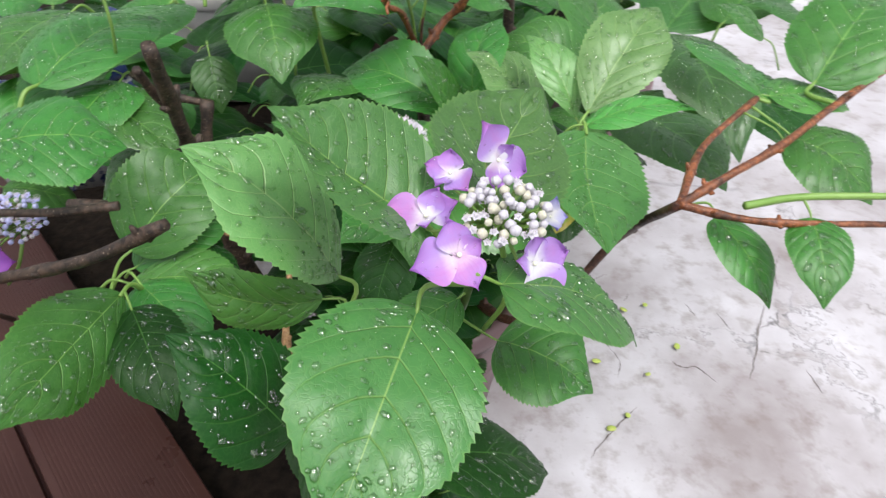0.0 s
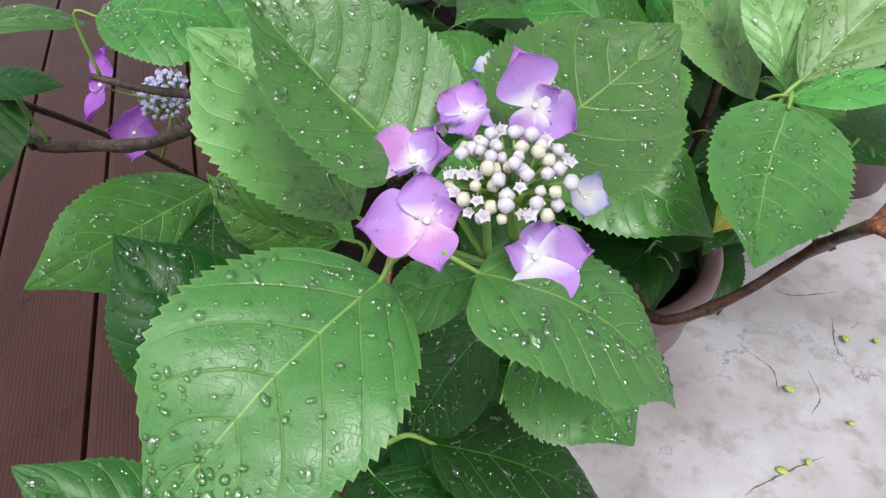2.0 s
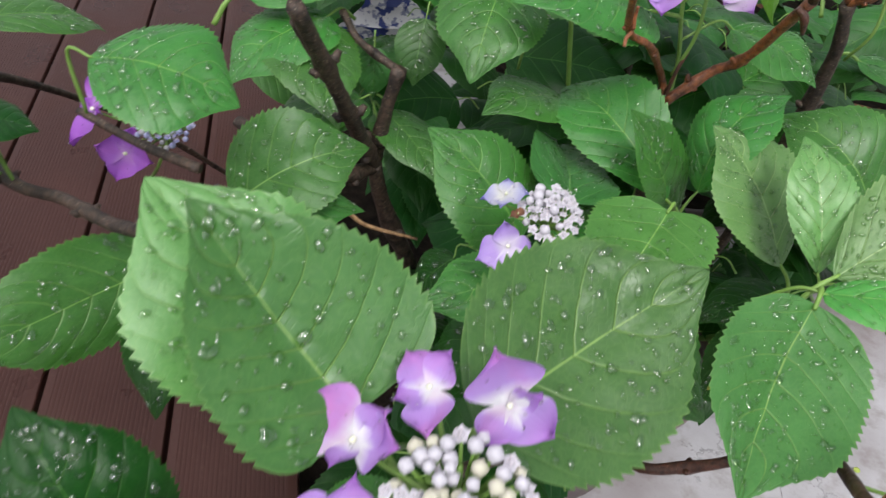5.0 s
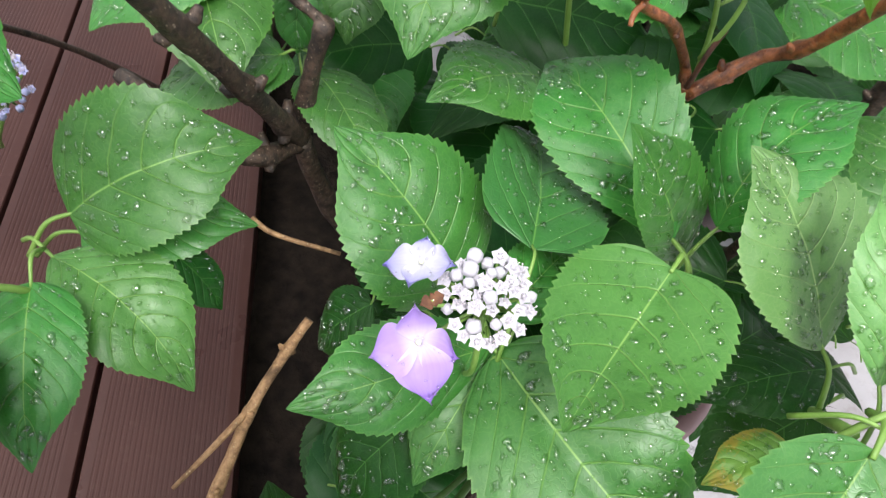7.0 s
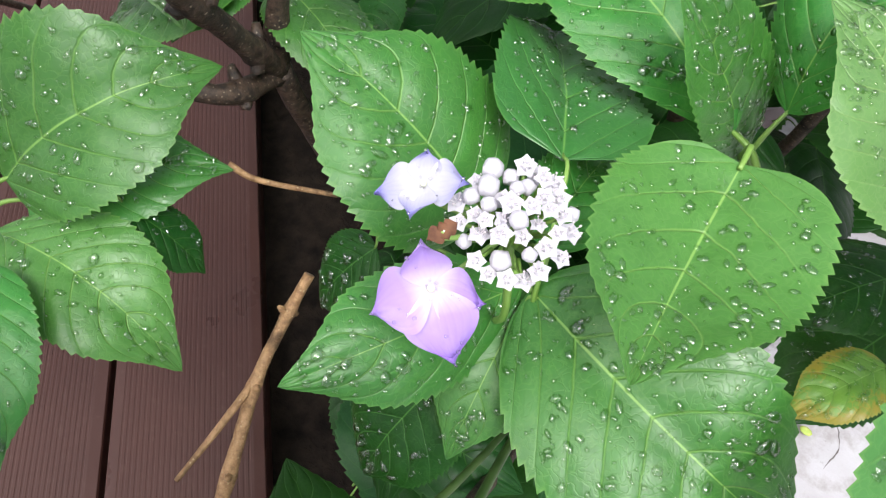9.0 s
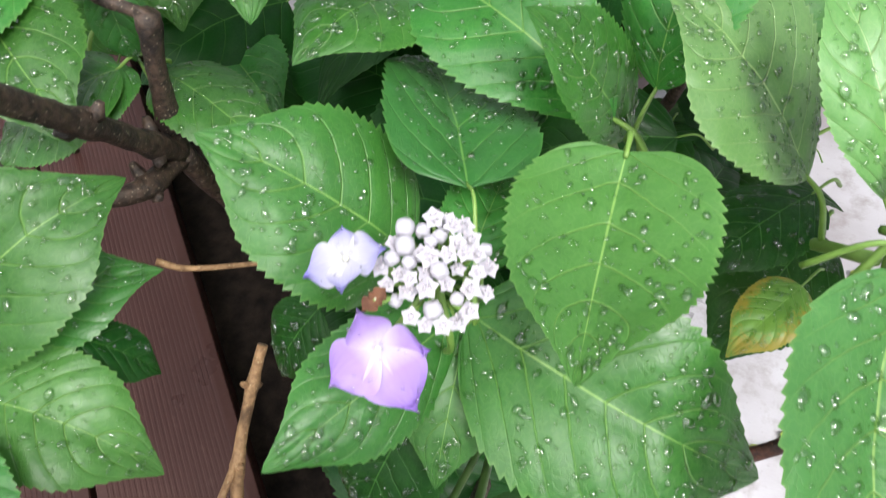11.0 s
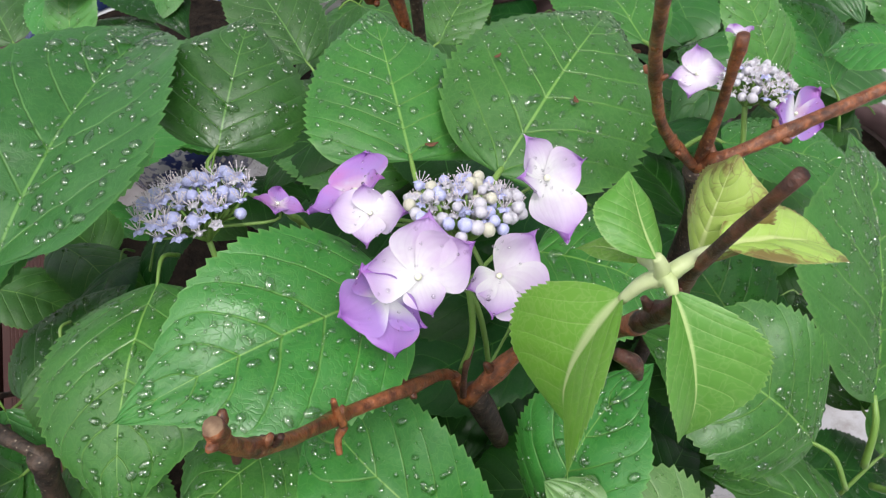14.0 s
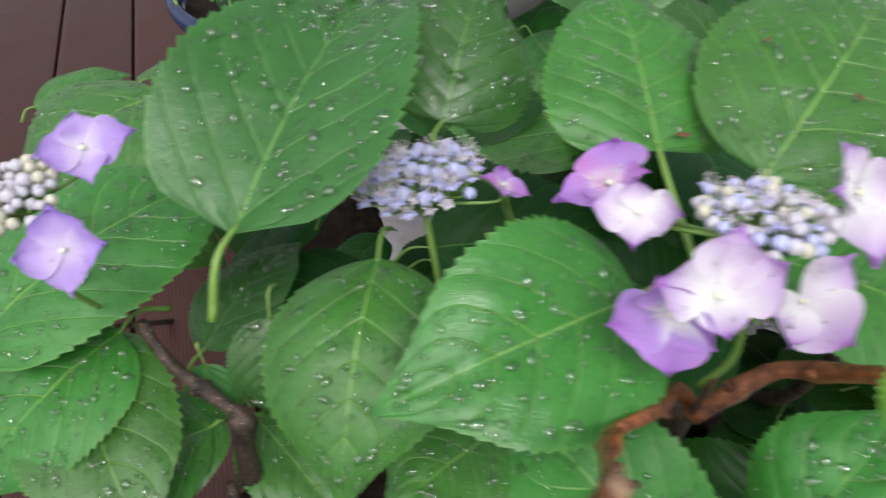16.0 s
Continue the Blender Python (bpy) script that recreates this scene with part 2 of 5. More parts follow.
RUDDY = bark("dark_ruddy_bark", (0.030, 0.011, 0.008), (0.120, 0.042, 0.024), (0.16, 0.09, 0.05), 0.5)
PALE_STEM = plain("pale_stalk", (0.36, 0.44, 0.18), (0.55, 0.60, 0.36), 90, 0.45)
PITH = plain("cut_pith", (0.10, 0.05, 0.03), (0.30, 0.20, 0.12), 300, 0.8)
WITHERED = plain("withered_brown", (0.07, 0.025, 0.012), (0.20, 0.09, 0.045), 240, 0.8)
# wet soil of pots and bed; its near-black also paints shade by the deck
SOIL_AND_SHADE = plain("wet_soil_and_shade", (0.005, 0.004, 0.0035), (0.022, 0.016, 0.012), 60, 0.95, 0.9, 0.006)
SOIL_AND_SHADE.node_tree.nodes["Principled BSDF"].inputs["Specular IOR Level"].default_value = 0.1
POT_MAUVE = plain("mauve_brown_plastic", (0.13, 0.075, 0.08), (0.20, 0.125, 0.13), 18, 0.38, 0.1)
POT_GREY = plain("pale_glazed_clay", (0.42, 0.41, 0.40), (0.56, 0.55, 0.54), 12, 0.3, 0.15)
INK = plain("blue_black_glaze", (0.012, 0.02, 0.06), (0.03, 0.05, 0.14), 20, 0.2, 0.1)
LEAF_BIT = plain("fallen_bract", (0.28, 0.42, 0.06), (0.55, 0.58, 0.16), 120, 0.6)
LEAF_ORANGE = leaf_material("withered_orange_leaf", (0.30, 0.13, 0.02), (0.52, 0.27, 0.06), (0.5, 0.35, 0.12), 0.6, edge=(0.16, 0.07, 0.02))
NEEDLE = plain("conifer_scale_leaf", (0.012, 0.05, 0.02), (0.03, 0.10, 0.035), 90, 0.5)

# rain water: a clear bead that deepens what lies under it, with a glossy skin
def water(name, tint):
    m, nodes, links, b = material(name, 0.0)
    clear = nodes.new("ShaderNodeBsdfTransparent")
    clear.inputs["Color"].default_value = (*tint, 1)
    shine = nodes.new("ShaderNodeBsdfGlossy")
    shine.inputs["Roughness"].default_value = 0.09
    gloss = nodes.new("ShaderNodeFresnel")
    gloss.inputs["IOR"].default_value = 2.1
    mix = nodes.new("ShaderNodeMixShader")
    links.new(gloss.outputs[0], mix.inputs[0])
    links.new(clear.outputs[0], mix.inputs[1])
    links.new(shine.outputs[0], mix.inputs[2])
    links.new(mix.outputs[0], nodes["Material Output"].inputs["Surface"])
    return m


WATER, WATER_PALE = water("rain_water_on_green", (0.84, 0.97, 0.74)), water("rain_water", (0.95, 0.94, 0.97))

# concrete slab: pale, washed, with dark stains and hairline cracks
m, nodes, links, b = material("washed_concrete", 0.5)
n1, n2, n3 = noise_tex(nodes, links, 5, 6), noise_tex(nodes, links, 26, 6, 0.65), noise_tex(nodes, links, 160, 3)
col = ramp(nodes, links, n1, [(0.3, (0.29, 0.255, 0.26)), (0.5, (0.44, 0.42, 0.445)), (0.68, (0.57, 0.56, 0.60))])
col = mixed(nodes, links, ramp(nodes, links, n2, [(0.50, 0.0), (0.72, 0.65)]), col, (0.20, 0.155, 0.135))
vor = nodes.new("ShaderNodeTexVoronoi")
vor.feature = "DISTANCE_TO_EDGE"
vor.inputs["Scale"].default_value = 3.3
tc = nodes.new("ShaderNodeTexCoord")
warp = mixed(nodes, links, 0.16, tc.outputs["Object"], n2)
links.new(warp, vor.inputs["Vector"])
crack = op(nodes, links, "MULTIPLY", ramp(nodes, links, vor.outputs["Distance"], [(0.0, 1.0), (0.012, 0.0)]), ramp(nodes, links, n1, [(0.48, 0.0), (0.6, 1.0)]))
col = mixed(nodes, links, op(nodes, links, "MULTIPLY", crack, 0.8), col, (0.08, 0.07, 0.07))
col = mixed(nodes, links, ramp(nodes, links, n3, [(0.62, 0.0), (0.78, 0.35)]), col, (0.2, 0.18, 0.17))
links.new(col, b.inputs["Base Color"])
links.new(ramp(nodes, links, n1, [(0.35, 0.28), (0.65, 0.55)]), b.inputs["Roughness"])
bumped(nodes, links, b, op(nodes, links, "MULTIPLY_ADD", crack, -2.0, op(nodes, links, "MULTIPLY_ADD", n3, 0.2, n2)), 0.4, 0.003)
CONCRETE = m

# decking: wet brown composite
m, nodes, links, b = material("wet_brown_decking", 0.4)
b.inputs["Specular IOR Level"].default_value = 0.3
info = nodes.new("ShaderNodeObjectInfo")
n1, n2 = noise_tex(nodes, links, 9, 5), noise_tex(nodes, links, 120, 4)
col = mixed(nodes, links, n1, (0.029, 0.0104, 0.0080), (0.058, 0.0232, 0.0185))
col = mixed(nodes, links, ramp(nodes, links, n2, [(0.6, 0.0), (0.82, 0.45)]), col, (0.095, 0.055, 0.045))
hue = nodes.new("ShaderNodeHueSaturation")
links.new(op(nodes, links, "MULTIPLY_ADD", info.outputs["Random"], 0.3, 0.85), hue.inputs["Value"])
links.new(col, hue.inputs["Color"])
links.new(hue.outputs[0], b.inputs["Base Color"])
links.new(ramp(nodes, links, n1, [(0.35, 0.25), (0.65, 0.5)]), b.inputs["Roughness"])
bumped(nodes, links, b, n2, 0.25, 0.0008)
DECKING = m

# white porcelain with a blue-black brushed pattern, kept to the pot's own UV
m, nodes, links, b = material("blue_white_porcelain", 0.15)
n1 = noise_tex(nodes, links, 34, 3, 0.5)
n2 = noise_tex(nodes, links, 75, 3, 0.5)
ink = op(nodes, links, "MAXIMUM", ramp(nodes, links, n1, [(0.50, 0.0), (0.54, 1.0)]), ramp(nodes, links, n2, [(0.55, 0.0), (0.6, 0.7)]))
links.new(mixed(nodes, links, ink, (0.66, 0.67, 0.70), (0.05, 0.07, 0.22)), b.inputs["Base Color"])
PORCELAIN = m

# ---- helpers for building ----


def mesh_of(name, verts, faces, mats, uvs=None, slots=None, smooth=True, ribs=None):
    me = bpy.data.meshes.new(name)
    me.from_pydata(np.asarray(verts, dtype=np.float64), [], faces)
    for mt in mats:
        me.materials.append(mt)
    if uvs is not None:
        layer = me.uv_layers.new(name="UVMap")
        idx = np.empty(len(me.loops), dtype=np.int32)
        me.loops.foreach_get("vertex_index", idx)
        layer.data.foreach_set("uv", np.asarray(uvs, dtype=np.float32)[idx].ravel())
        if ribs is not None:
            layer = me.uv_layers.new(name="ribs")
            layer.data.foreach_set("uv", np.asarray(ribs, dtype=np.float32)[idx].ravel())
    if slots is not None:
        me.polygons.foreach_set("material_index", np.asarray(slots, dtype=np.int32))
    me.polygons.foreach_set("use_smooth", np.full(len(me.polygons), smooth))
    me.update()
    return me


def put(name, me, parent=None, label=""):
    ob = new(name, me)
    ob.parent = parent
    return tagged(ob, label)


def thing(name, at, label, category, group="", kind=""):
    ob = new(name)
    ob.location = at
    ob.empty_display_size = 0.05
    return tagged(ob, label, category, group, kind)


def unit(v):
    v = np.asarray(v, float)
    return v / max(np.linalg.norm(v), 1e-9)


def smooth_line(points, steps=6):
    """A rounded line through the points (Catmull-Rom)."""
    p = [np.asarray(q, float) for q in points]
    p = [2 * p[0] - p[1], *p, 2 * p[-1] - p[-2]]
    out = []
    for i in range(1, len(p) - 2):
        for s in range(steps):
            t = s / steps
            a, b2, c, d = p[i - 1:i + 3]
            out.append(0.5 * (2 * b2 + (c - a) * t + (2 * a - 5 * b2 + 4 * c - d) * t * t + (3 * b2 - a - 3 * c + d) * t ** 3))
    out.append(p[-2])
    return np.array(out)


def tube(line, radii, sides=8, lumps=0.0, rng=None, cap=True):
    """Verts and faces of a tapered tube along a line."""
    n = len(line)
    radii = np.interp(np.linspace(0, 1, n), np.linspace(0, 1, len(radii)), radii)
    verts, faces = [], []
    side = None
    for i in range(n):
        d = unit(line[min(i + 1, n - 1)] - line[max(i - 1, 0)])
        if side is None:
            side = unit(np.cross(d, (0.3, 0.5, 0.81)))
        side = unit(side - d * (side @ d))
        up = np.cross(d, side)
        for k in range(sides):
            a = 2 * math.pi * k / sides
            r = radii[i] * (1 + (lumps * rng.uniform(-1, 1) if rng else 0))
            verts.append(line[i] + r * (math.cos(a) * side + math.sin(a) * up))
    for i in range(n - 1):
        for k in range(sides):
            k2 = (k + 1) % sides
            faces.append((i * sides + k, i * sides + k2, (i + 1) * sides + k2, (i + 1) * sides + k))
    if cap:
        faces.append(tuple(range(sides))[::-1])
        faces.append(tuple((n - 1) * sides + k for k in range(sides)))
    return verts, faces


STEMS = {}


def branch(plant, name, points, radii, mat, label="", nodes_on=True, cut=False):
    """One woody or green stem of a plant: a lumpy tapered tube with swollen joints."""
    rng = random.Random(hash_of(points[0]))
    line = smooth_line(points, 7)
    n = len(line)
    rad = np.interp(np.linspace(0, 1, n), np.linspace(0, 1, len(radii)), radii)
    if nodes_on:
        swell = np.array([1 + 0.28 * (i % 9 == 4) + 0.12 * (i % 9 in (3, 5)) for i in range(n)])
        rad = rad * swell
    verts, faces = tube(line, list(rad), 9, 0.09 if nodes_on else 0.03, rng)
    slots = [0] * len(faces)
    if cut:
        slots[-1] = 1
    if nodes_on:
        for i in range(4, n - 2, 9):
            away = unit(np.cross(unit(line[i + 1] - line[i]), (rng.uniform(-1, 1), rng.uniform(-1, 1), rng.uniform(-1, 1))))
            for s in (1, -1):
                top = line[i] + s * away * rad[i] * 1.55 + (0, 0, rad[i] * 0.5)
                v2, f2 = tube(np.array([line[i], line[i] + s * away * rad[i] * 1.15, top]), [rad[i] * 0.55, rad[i] * 0.5, rad[i] * 0.28], 6)
                faces += [tuple(j + len(verts) for j in f) for f in f2]
                slots += [0] * len(f2)
                verts += v2
    STEMS.setdefault(plant.name, []).append(line)
    local = np.array(verts) - np.array(plant.location)
    return put(name, mesh_of(name, local, faces, [mat, PITH], slots=slots), plant, label)


def hash_of(p):
    return int(abs(p[0]) * 7919 + abs(p[1]) * 104729 + abs(p[2]) * 1299709)


TEETH, ACROSS = 25, 9
UP = np.array((0.0, 0.0, 1.0))


def blade(base, tip, width, roll=0.0, bend=0.10, fold=0.16, cup=0.12, seed=0, pucker=1.0, ovate=0.5, twist=None):
    """A leaf's surface: gives the place for u in -1..1 across and v in 0..1 along."""
    base, tip = np.asarray(base, float), np.asarray(tip, float)
    rng = random.Random(seed)
    length = np.linalg.norm(tip - base)
    ax = (tip - base) / length
    nrm = unit(UP - ax * (UP @ ax) + 1e-6)
    wd = np.cross(ax, nrm)
    c, s = math.cos(radians(roll)), math.sin(radians(roll))
    wd, nrm = c * wd + s * nrm, c * nrm - s * wd
    ph, ripple = rng.uniform(0, 6), rng.uniform(0.012, 0.03)
    sway = rng.uniform(-0.12, 0.12)
    twist = sway if twist is None else twist
    wave = rng.uniform(0, 6)

    def outline(v):
        s = np.clip((v - 0.66) / 0.32, 0, 1)
        return (v ** ovate) * np.maximum(1 - v, 0) ** 0.78 * (1 - 0.46 * s * s * (3 - 2 * s))
    top = outline(np.linspace(0.05, 0.95, 91)).max()

    def shape(v):
        return outline(v) / top

    def arch(u, v):
        """Whole numbers lie on the side veins, which leave the midrib in pairs and curve to the tip."""
        return 6.8 * (v - 0.22 * np.abs(u) - 0.10 * np.abs(u) ** 2) + 0.25 * np.sin(5 * v + wave) + 0.3 * u * np.sin(4 * v + ph)

    def at(u, v, tooth=0.0):
        u, v = np.asarray(u, float), np.asarray(v, float)
        half = width / 2 * shape(v) * (1 + tooth)
        au = np.abs(u)
        rise = bend * length * 4 * v * (1 - v) - 0.05 * length * v ** 6
        rise = rise + fold * half * au - cup * width * au ** 2.2 * shape(v)
        rise = rise + ripple * length * np.sin(9 * v + ph + 1.5 * np.sign(u)) * au ** 2 * shape(v)
        # the blade swells between its arched side veins, unevenly, and sinks along the midrib
        quilt = np.abs(np.sin(math.pi * arch(u, v))) ** 0.6 * (0.75 + 0.25 * np.sin(11 * v + 3 * u + wave))
        rise = rise + 0.0075 * pucker * length * quilt * (1 - au ** 3) * np.minimum(au * 3, 1) * shape(v) - 0.006 * length * np.exp(-(au * 9) ** 2)
        rise = rise + 0.005 * pucker * length * np.sin(21 * v + 9 * u + ph) * np.sin(15 * u - 6 * v + wave) * (1 - au ** 4) * shape(v)
        rise = rise + twist * half * u
        return base + ax * (v * length)[..., None] + wd * (u * half)[..., None] + nrm * rise[..., None]
    return at, length, nrm, arch


COUNT = [0]


def leaf(plant, base, tip, width, roll=0.0, bend=0.10, fold=0.16, mat=None, label="", drops=1.0, petiole=True, cup=0.12, pucker=1.0, stout=0.0, stalk_mat=None, teeth=TEETH, ovate=0.5, twist=None, big=1.0):
    """One toothed leaf with its stalk, and the rain drops on it."""
    COUNT[0] += 1
    seed = COUNT[0]
    rng = random.Random(seed * 13 + 5)
    at, length, nrm, arch = blade(base, tip, width, roll, bend, fold, cup, seed, pucker, ovate, twist)
    rows = teeth * 2 + 1
    v = np.linspace(0, 1, rows) ** 0.97
    u = np.concatenate([-np.linspace(1, 0, ACROSS + 1)[:-1] ** 0.9, np.linspace(0, 1, ACROSS + 1) ** 0.9])
    uu, vv = np.meshgrid(u, v)
    tooth = np.zeros_like(uu)
    saw = np.where(np.arange(rows) % 2 == 0, 0.030, -0.024) * (v > 0.16) * (v < 0.985)
    saw = saw * np.array([rng.uniform(0.6, 1.4) for _ in range(rows)])
    tooth[:, 0] = tooth[:, -1] = saw
    # the teeth lean towards the tip
    lean = np.where(saw > 0, 0.75 / rows, 0.0)
    vv[:, 0] += lean
    vv[:, -1] += lean
    p = at(uu, vv, tooth).reshape(-1, 3)
    n = len(u)
    faces = [(i * n + j, i * n + j + 1, (i + 1) * n + j + 1, (i + 1) * n + j) for i in range(rows - 1) for j in range(n - 1)]
    uvs = np.stack([(uu + 1) / 2, vv], -1).reshape(-1, 2)
    slots = [0] * len(faces)
    verts = [tuple(q) for q in p]
    uvs = [tuple(q) for q in uvs]
    ribs = [(a, seed % 17) for a in arch(uu, vv).ravel()]
    origin = np.array(plant.location)
    if petiole:
        b0 = np.asarray(base, float)
        ax = unit(np.asarray(tip, float) - b0)
        best, far = None, 0.05
        if petiole is not True:
            best, far = np.asarray(petiole, float), np.linalg.norm(np.asarray(petiole, float) - b0)
        else:
            for line in STEMS.get(plant.name, ()):
                d = np.linalg.norm(line - (b0 - ax * 0.012 - UP * 0.006), axis=1)
                k = int(d.argmin())
                if d[k] < far:
                    best, far = line[k], d[k]
        end = best if best is not None else b0 - ax * 0.022 - UP * 0.014
        neck = b0 - ax * min(0.010, far * 0.45) if petiole is True else b0 * 0.5 + end * 0.5 + UP * 0.001
        way = smooth_line([b0 + ax * length * 0.03, neck, end], 5)
        stout = stout or min(max(length * 0.013, 0.0006), 0.0016)
        v2, f2 = tube(way, [stout * 0.7, stout, stout * 1.2], 7)
        faces += [tuple(j + len(verts) for j in f) for f in f2]
        slots += [1] * len(f2)
        verts += v2
        uvs += [(0.5, 0.5)] * len(v2)
        ribs += [(0.5, 0.0)] * len(v2)
    ob = put("leaf", mesh_of("leaf", np.array(verts) - origin, faces, [mat or LEAF, stalk_mat or GREEN_STEM], uvs, slots, ribs=ribs), plant, label)
    if drops > 0:
        rain(ob, at, length, width, nrm, int(drops * 54000 * length * width), rng, origin, big)
    return ob


def rain(ob, at, length, width, nrm, count, rng, origin, size=1.0):
    """Rain drops on a leaf: flattened domes of many sizes, in one loose mesh."""
    if count < 1:
        return
    gen = np.random.default_rng(rng.randrange(10 ** 6))
    u, v = gen.uniform(-0.88, 0.88, count), gen.uniform(0.05, 0.93, count)
    c = at(u, v)
    a, b2 = at(u + 0.02, v) - c, at(u, v + 0.01) - c
    a /= np.linalg.norm(a, axis=1)[:, None] + 1e-12
    up = np.cross(a, b2)
    up /= np.linalg.norm(up, axis=1)[:, None] + 1e-12
    up *= np.sign(up @ nrm)[:, None] + 1e-9
    b2 = np.cross(up, a)
    r = np.minimum(0.00066 * size * np.exp(gen.normal(0.0, 0.5, count)), 0.0018 * size)
    ang = gen.uniform(0, 3.1, count)
    e1 = (np.cos(ang)[:, None] * a + np.sin(ang)[:, None] * b2) * (r * gen.uniform(0.75, 1.15, count))[:, None]
    e2 = (-np.sin(ang)[:, None] * a + np.cos(ang)[:, None] * b2) * (r * gen.uniform(0.8, 1.8, count))[:, None]
    tall = up * (r * gen.uniform(0.65, 0.95, count) * np.where(r < 0.0012, 1.0, 0.8))[:, None]
    sides = 8
    rings = []
    for rr, hh in ((1.0, -0.08), (0.90, 0.36), (0.66, 0.72), (0.34, 0.93)):
        for j in range(sides):
            t = 2 * math.pi * j / sides
            rings.append(c + rr * (math.cos(t) * e1 + math.sin(t) * e2) + hh * tall)
    rings.append(c + tall)
    verts = np.stack(rings, 1).reshape(-1, 3)
    step = len(rings)
    one = [(g * sides + j, g * sides + (j + 1) % sides, (g + 1) * sides + (j + 1) % sides, (g + 1) * sides + j) for g in range(3) for j in range(sides)]
    one += [(3 * sides + j, 3 * sides + (j + 1) % sides, 4 * sides) for j in range(sides)]
    faces = [[q + k for q in f] for k in range(0, count * step, step) for f in one]
    w = put("dew", mesh_of("dew", verts - origin, faces, [WATER]), ob, "clear rain drops")
    w.visible_shadow = False
    tagged(w, kind="stuff")


def facing(normal, spin=0.0):
    """Right and up of a flat thing that faces along the normal."""
    n = unit(normal)
    right = unit(np.cross((0, 0, 1), n)) if abs(n[2]) < 0.98 else np.array((1.0, 0, 0))
    up = np.cross(n, right)
    c, s = math.cos(radians(spin)), math.sin(radians(spin))
    return c * right + s * up, c * up - s * right, n


def floret(head, centre, normal, radius, spin=0.0, sizes=(1, 1, 1, 1), cup=0.25, mat=None, label="", stalk=None, wet=True, turns=(0, 90, 180, 270)):
    """A showy floret: four broad overlapping sepals round a small eye."""
    right, up, n = facing(normal, spin)
    centre = np.asarray(centre, float)
    origin = np.array(head.parent.location)
    rng = random.Random(hash_of(centre))
    verts, faces, uvs, slots = [], [], [], []
    nu, nv = 10, 13
    for k, size in enumerate(sizes):
        a = radians(turns[k])
        d, w = math.cos(a) * right + math.sin(a) * up, -math.sin(a) * right + math.cos(a) * up
        k0 = len(verts)
        cc = cup + rng.uniform(-0.1, 0.14)
        tilt, crook = rng.uniform(0.06, 0.14), rng.uniform(-0.06, 0.06)
        wav, ph = rng.uniform(0.02, 0.06), rng.uniform(0, 6)
        broad, peak, over = rng.uniform(0.47, 0.54), rng.uniform(0.40, 0.48), 0.0010 * (k % 2) / radius
        for j in range(nv + 1):
            v = j / nv
            wide = broad * size * (0.16 + 0.84 * math.sin(math.pi / 2 * v / peak) if v < peak else 1 - ((v - peak) / (1 - peak)) ** 1.7)
            for i in range(nu + 1):
                u = 2 * i / nu - 1
                out = v * size * (1 - 0.13 * u * u * v)
                rise = tilt * u * wide + cc * v * v + 0.16 * u * u * wide * (0.4 + v) - 0.05 * math.cos(3 * u) * v + wav * math.sin(7 * v + 4 * u + ph) * v - 0.24 * max(v - 0.75, 0) + over * v
                verts.append(centre + radius * (d * out + w * (u * wide + crook * v * v) + n * rise))
                uvs.append((i / nu, v))
        for j in range(nv):
            for i in range(nu):
                q = k0 + j * (nu + 1) + i
                faces.append((q, q + 1, q + nu + 2, q + nu + 1))
                slots.append(0)
    # the eye: a small round bead, and the stalk under it
    k0 = len(verts)
    for j, (rr, hh) in enumerate(((0.055, 0.0), (0.065, 0.04), (0.04, 0.08))):
        for i in range(8):
            t = 2 * math.pi * i / 8
            verts.append(centre + radius * (rr * math.cos(t) * right + rr * math.sin(t) * up + n * (hh + 0.03)))
            uvs.append((0, 0))
    for j in range(2):
        for i in range(8):
            faces.append((k0 + j * 8 + i, k0 + j * 8 + (i + 1) % 8, k0 + (j + 1) * 8 + (i + 1) % 8, k0 + (j + 1) * 8 + i))
            slots.append(1)
    faces.append(tuple(k0 + 16 + i for i in range(8)))
    slots.append(1)
    if stalk is not None:
        v2, f2 = tube(smooth_line([centre, centre - n * radius * 0.5 - UP * 0.002, stalk], 4), [0.0006, 0.0006, 0.0008], 6)
        faces += [tuple(j + len(verts) for j in f) for f in f2]
        slots += [2] * len(f2)
        verts += v2
        uvs += [(0, 0)] * len(v2)
    ob = put("floret", mesh_of("floret", np.array(verts) - origin, faces, [mat or LILAC, HEART, GREEN_STEM], uvs, slots), head, label)
    few = [verts[j] for j in rng.sample(range(4 * (nu + 1) * (nv + 1)), 22)] if wet else []
    beads, shells = [], []
    for q in few:
        v2, f2 = bead(radius * rng.uniform(0.018, 0.045), 0.75, 0, 4, 7)
        shells += [tuple(j + len(beads) for j in f) for f in f2]
        beads += list(v2 + q + n * radius * 0.012 - origin)
    if few:
        w = put("dew", mesh_of("dew", beads, shells, [WATER_PALE]), head, "clear rain drops on the sepals")
        w.visible_shadow = False
        tagged(w, kind="stuff")
    return ob


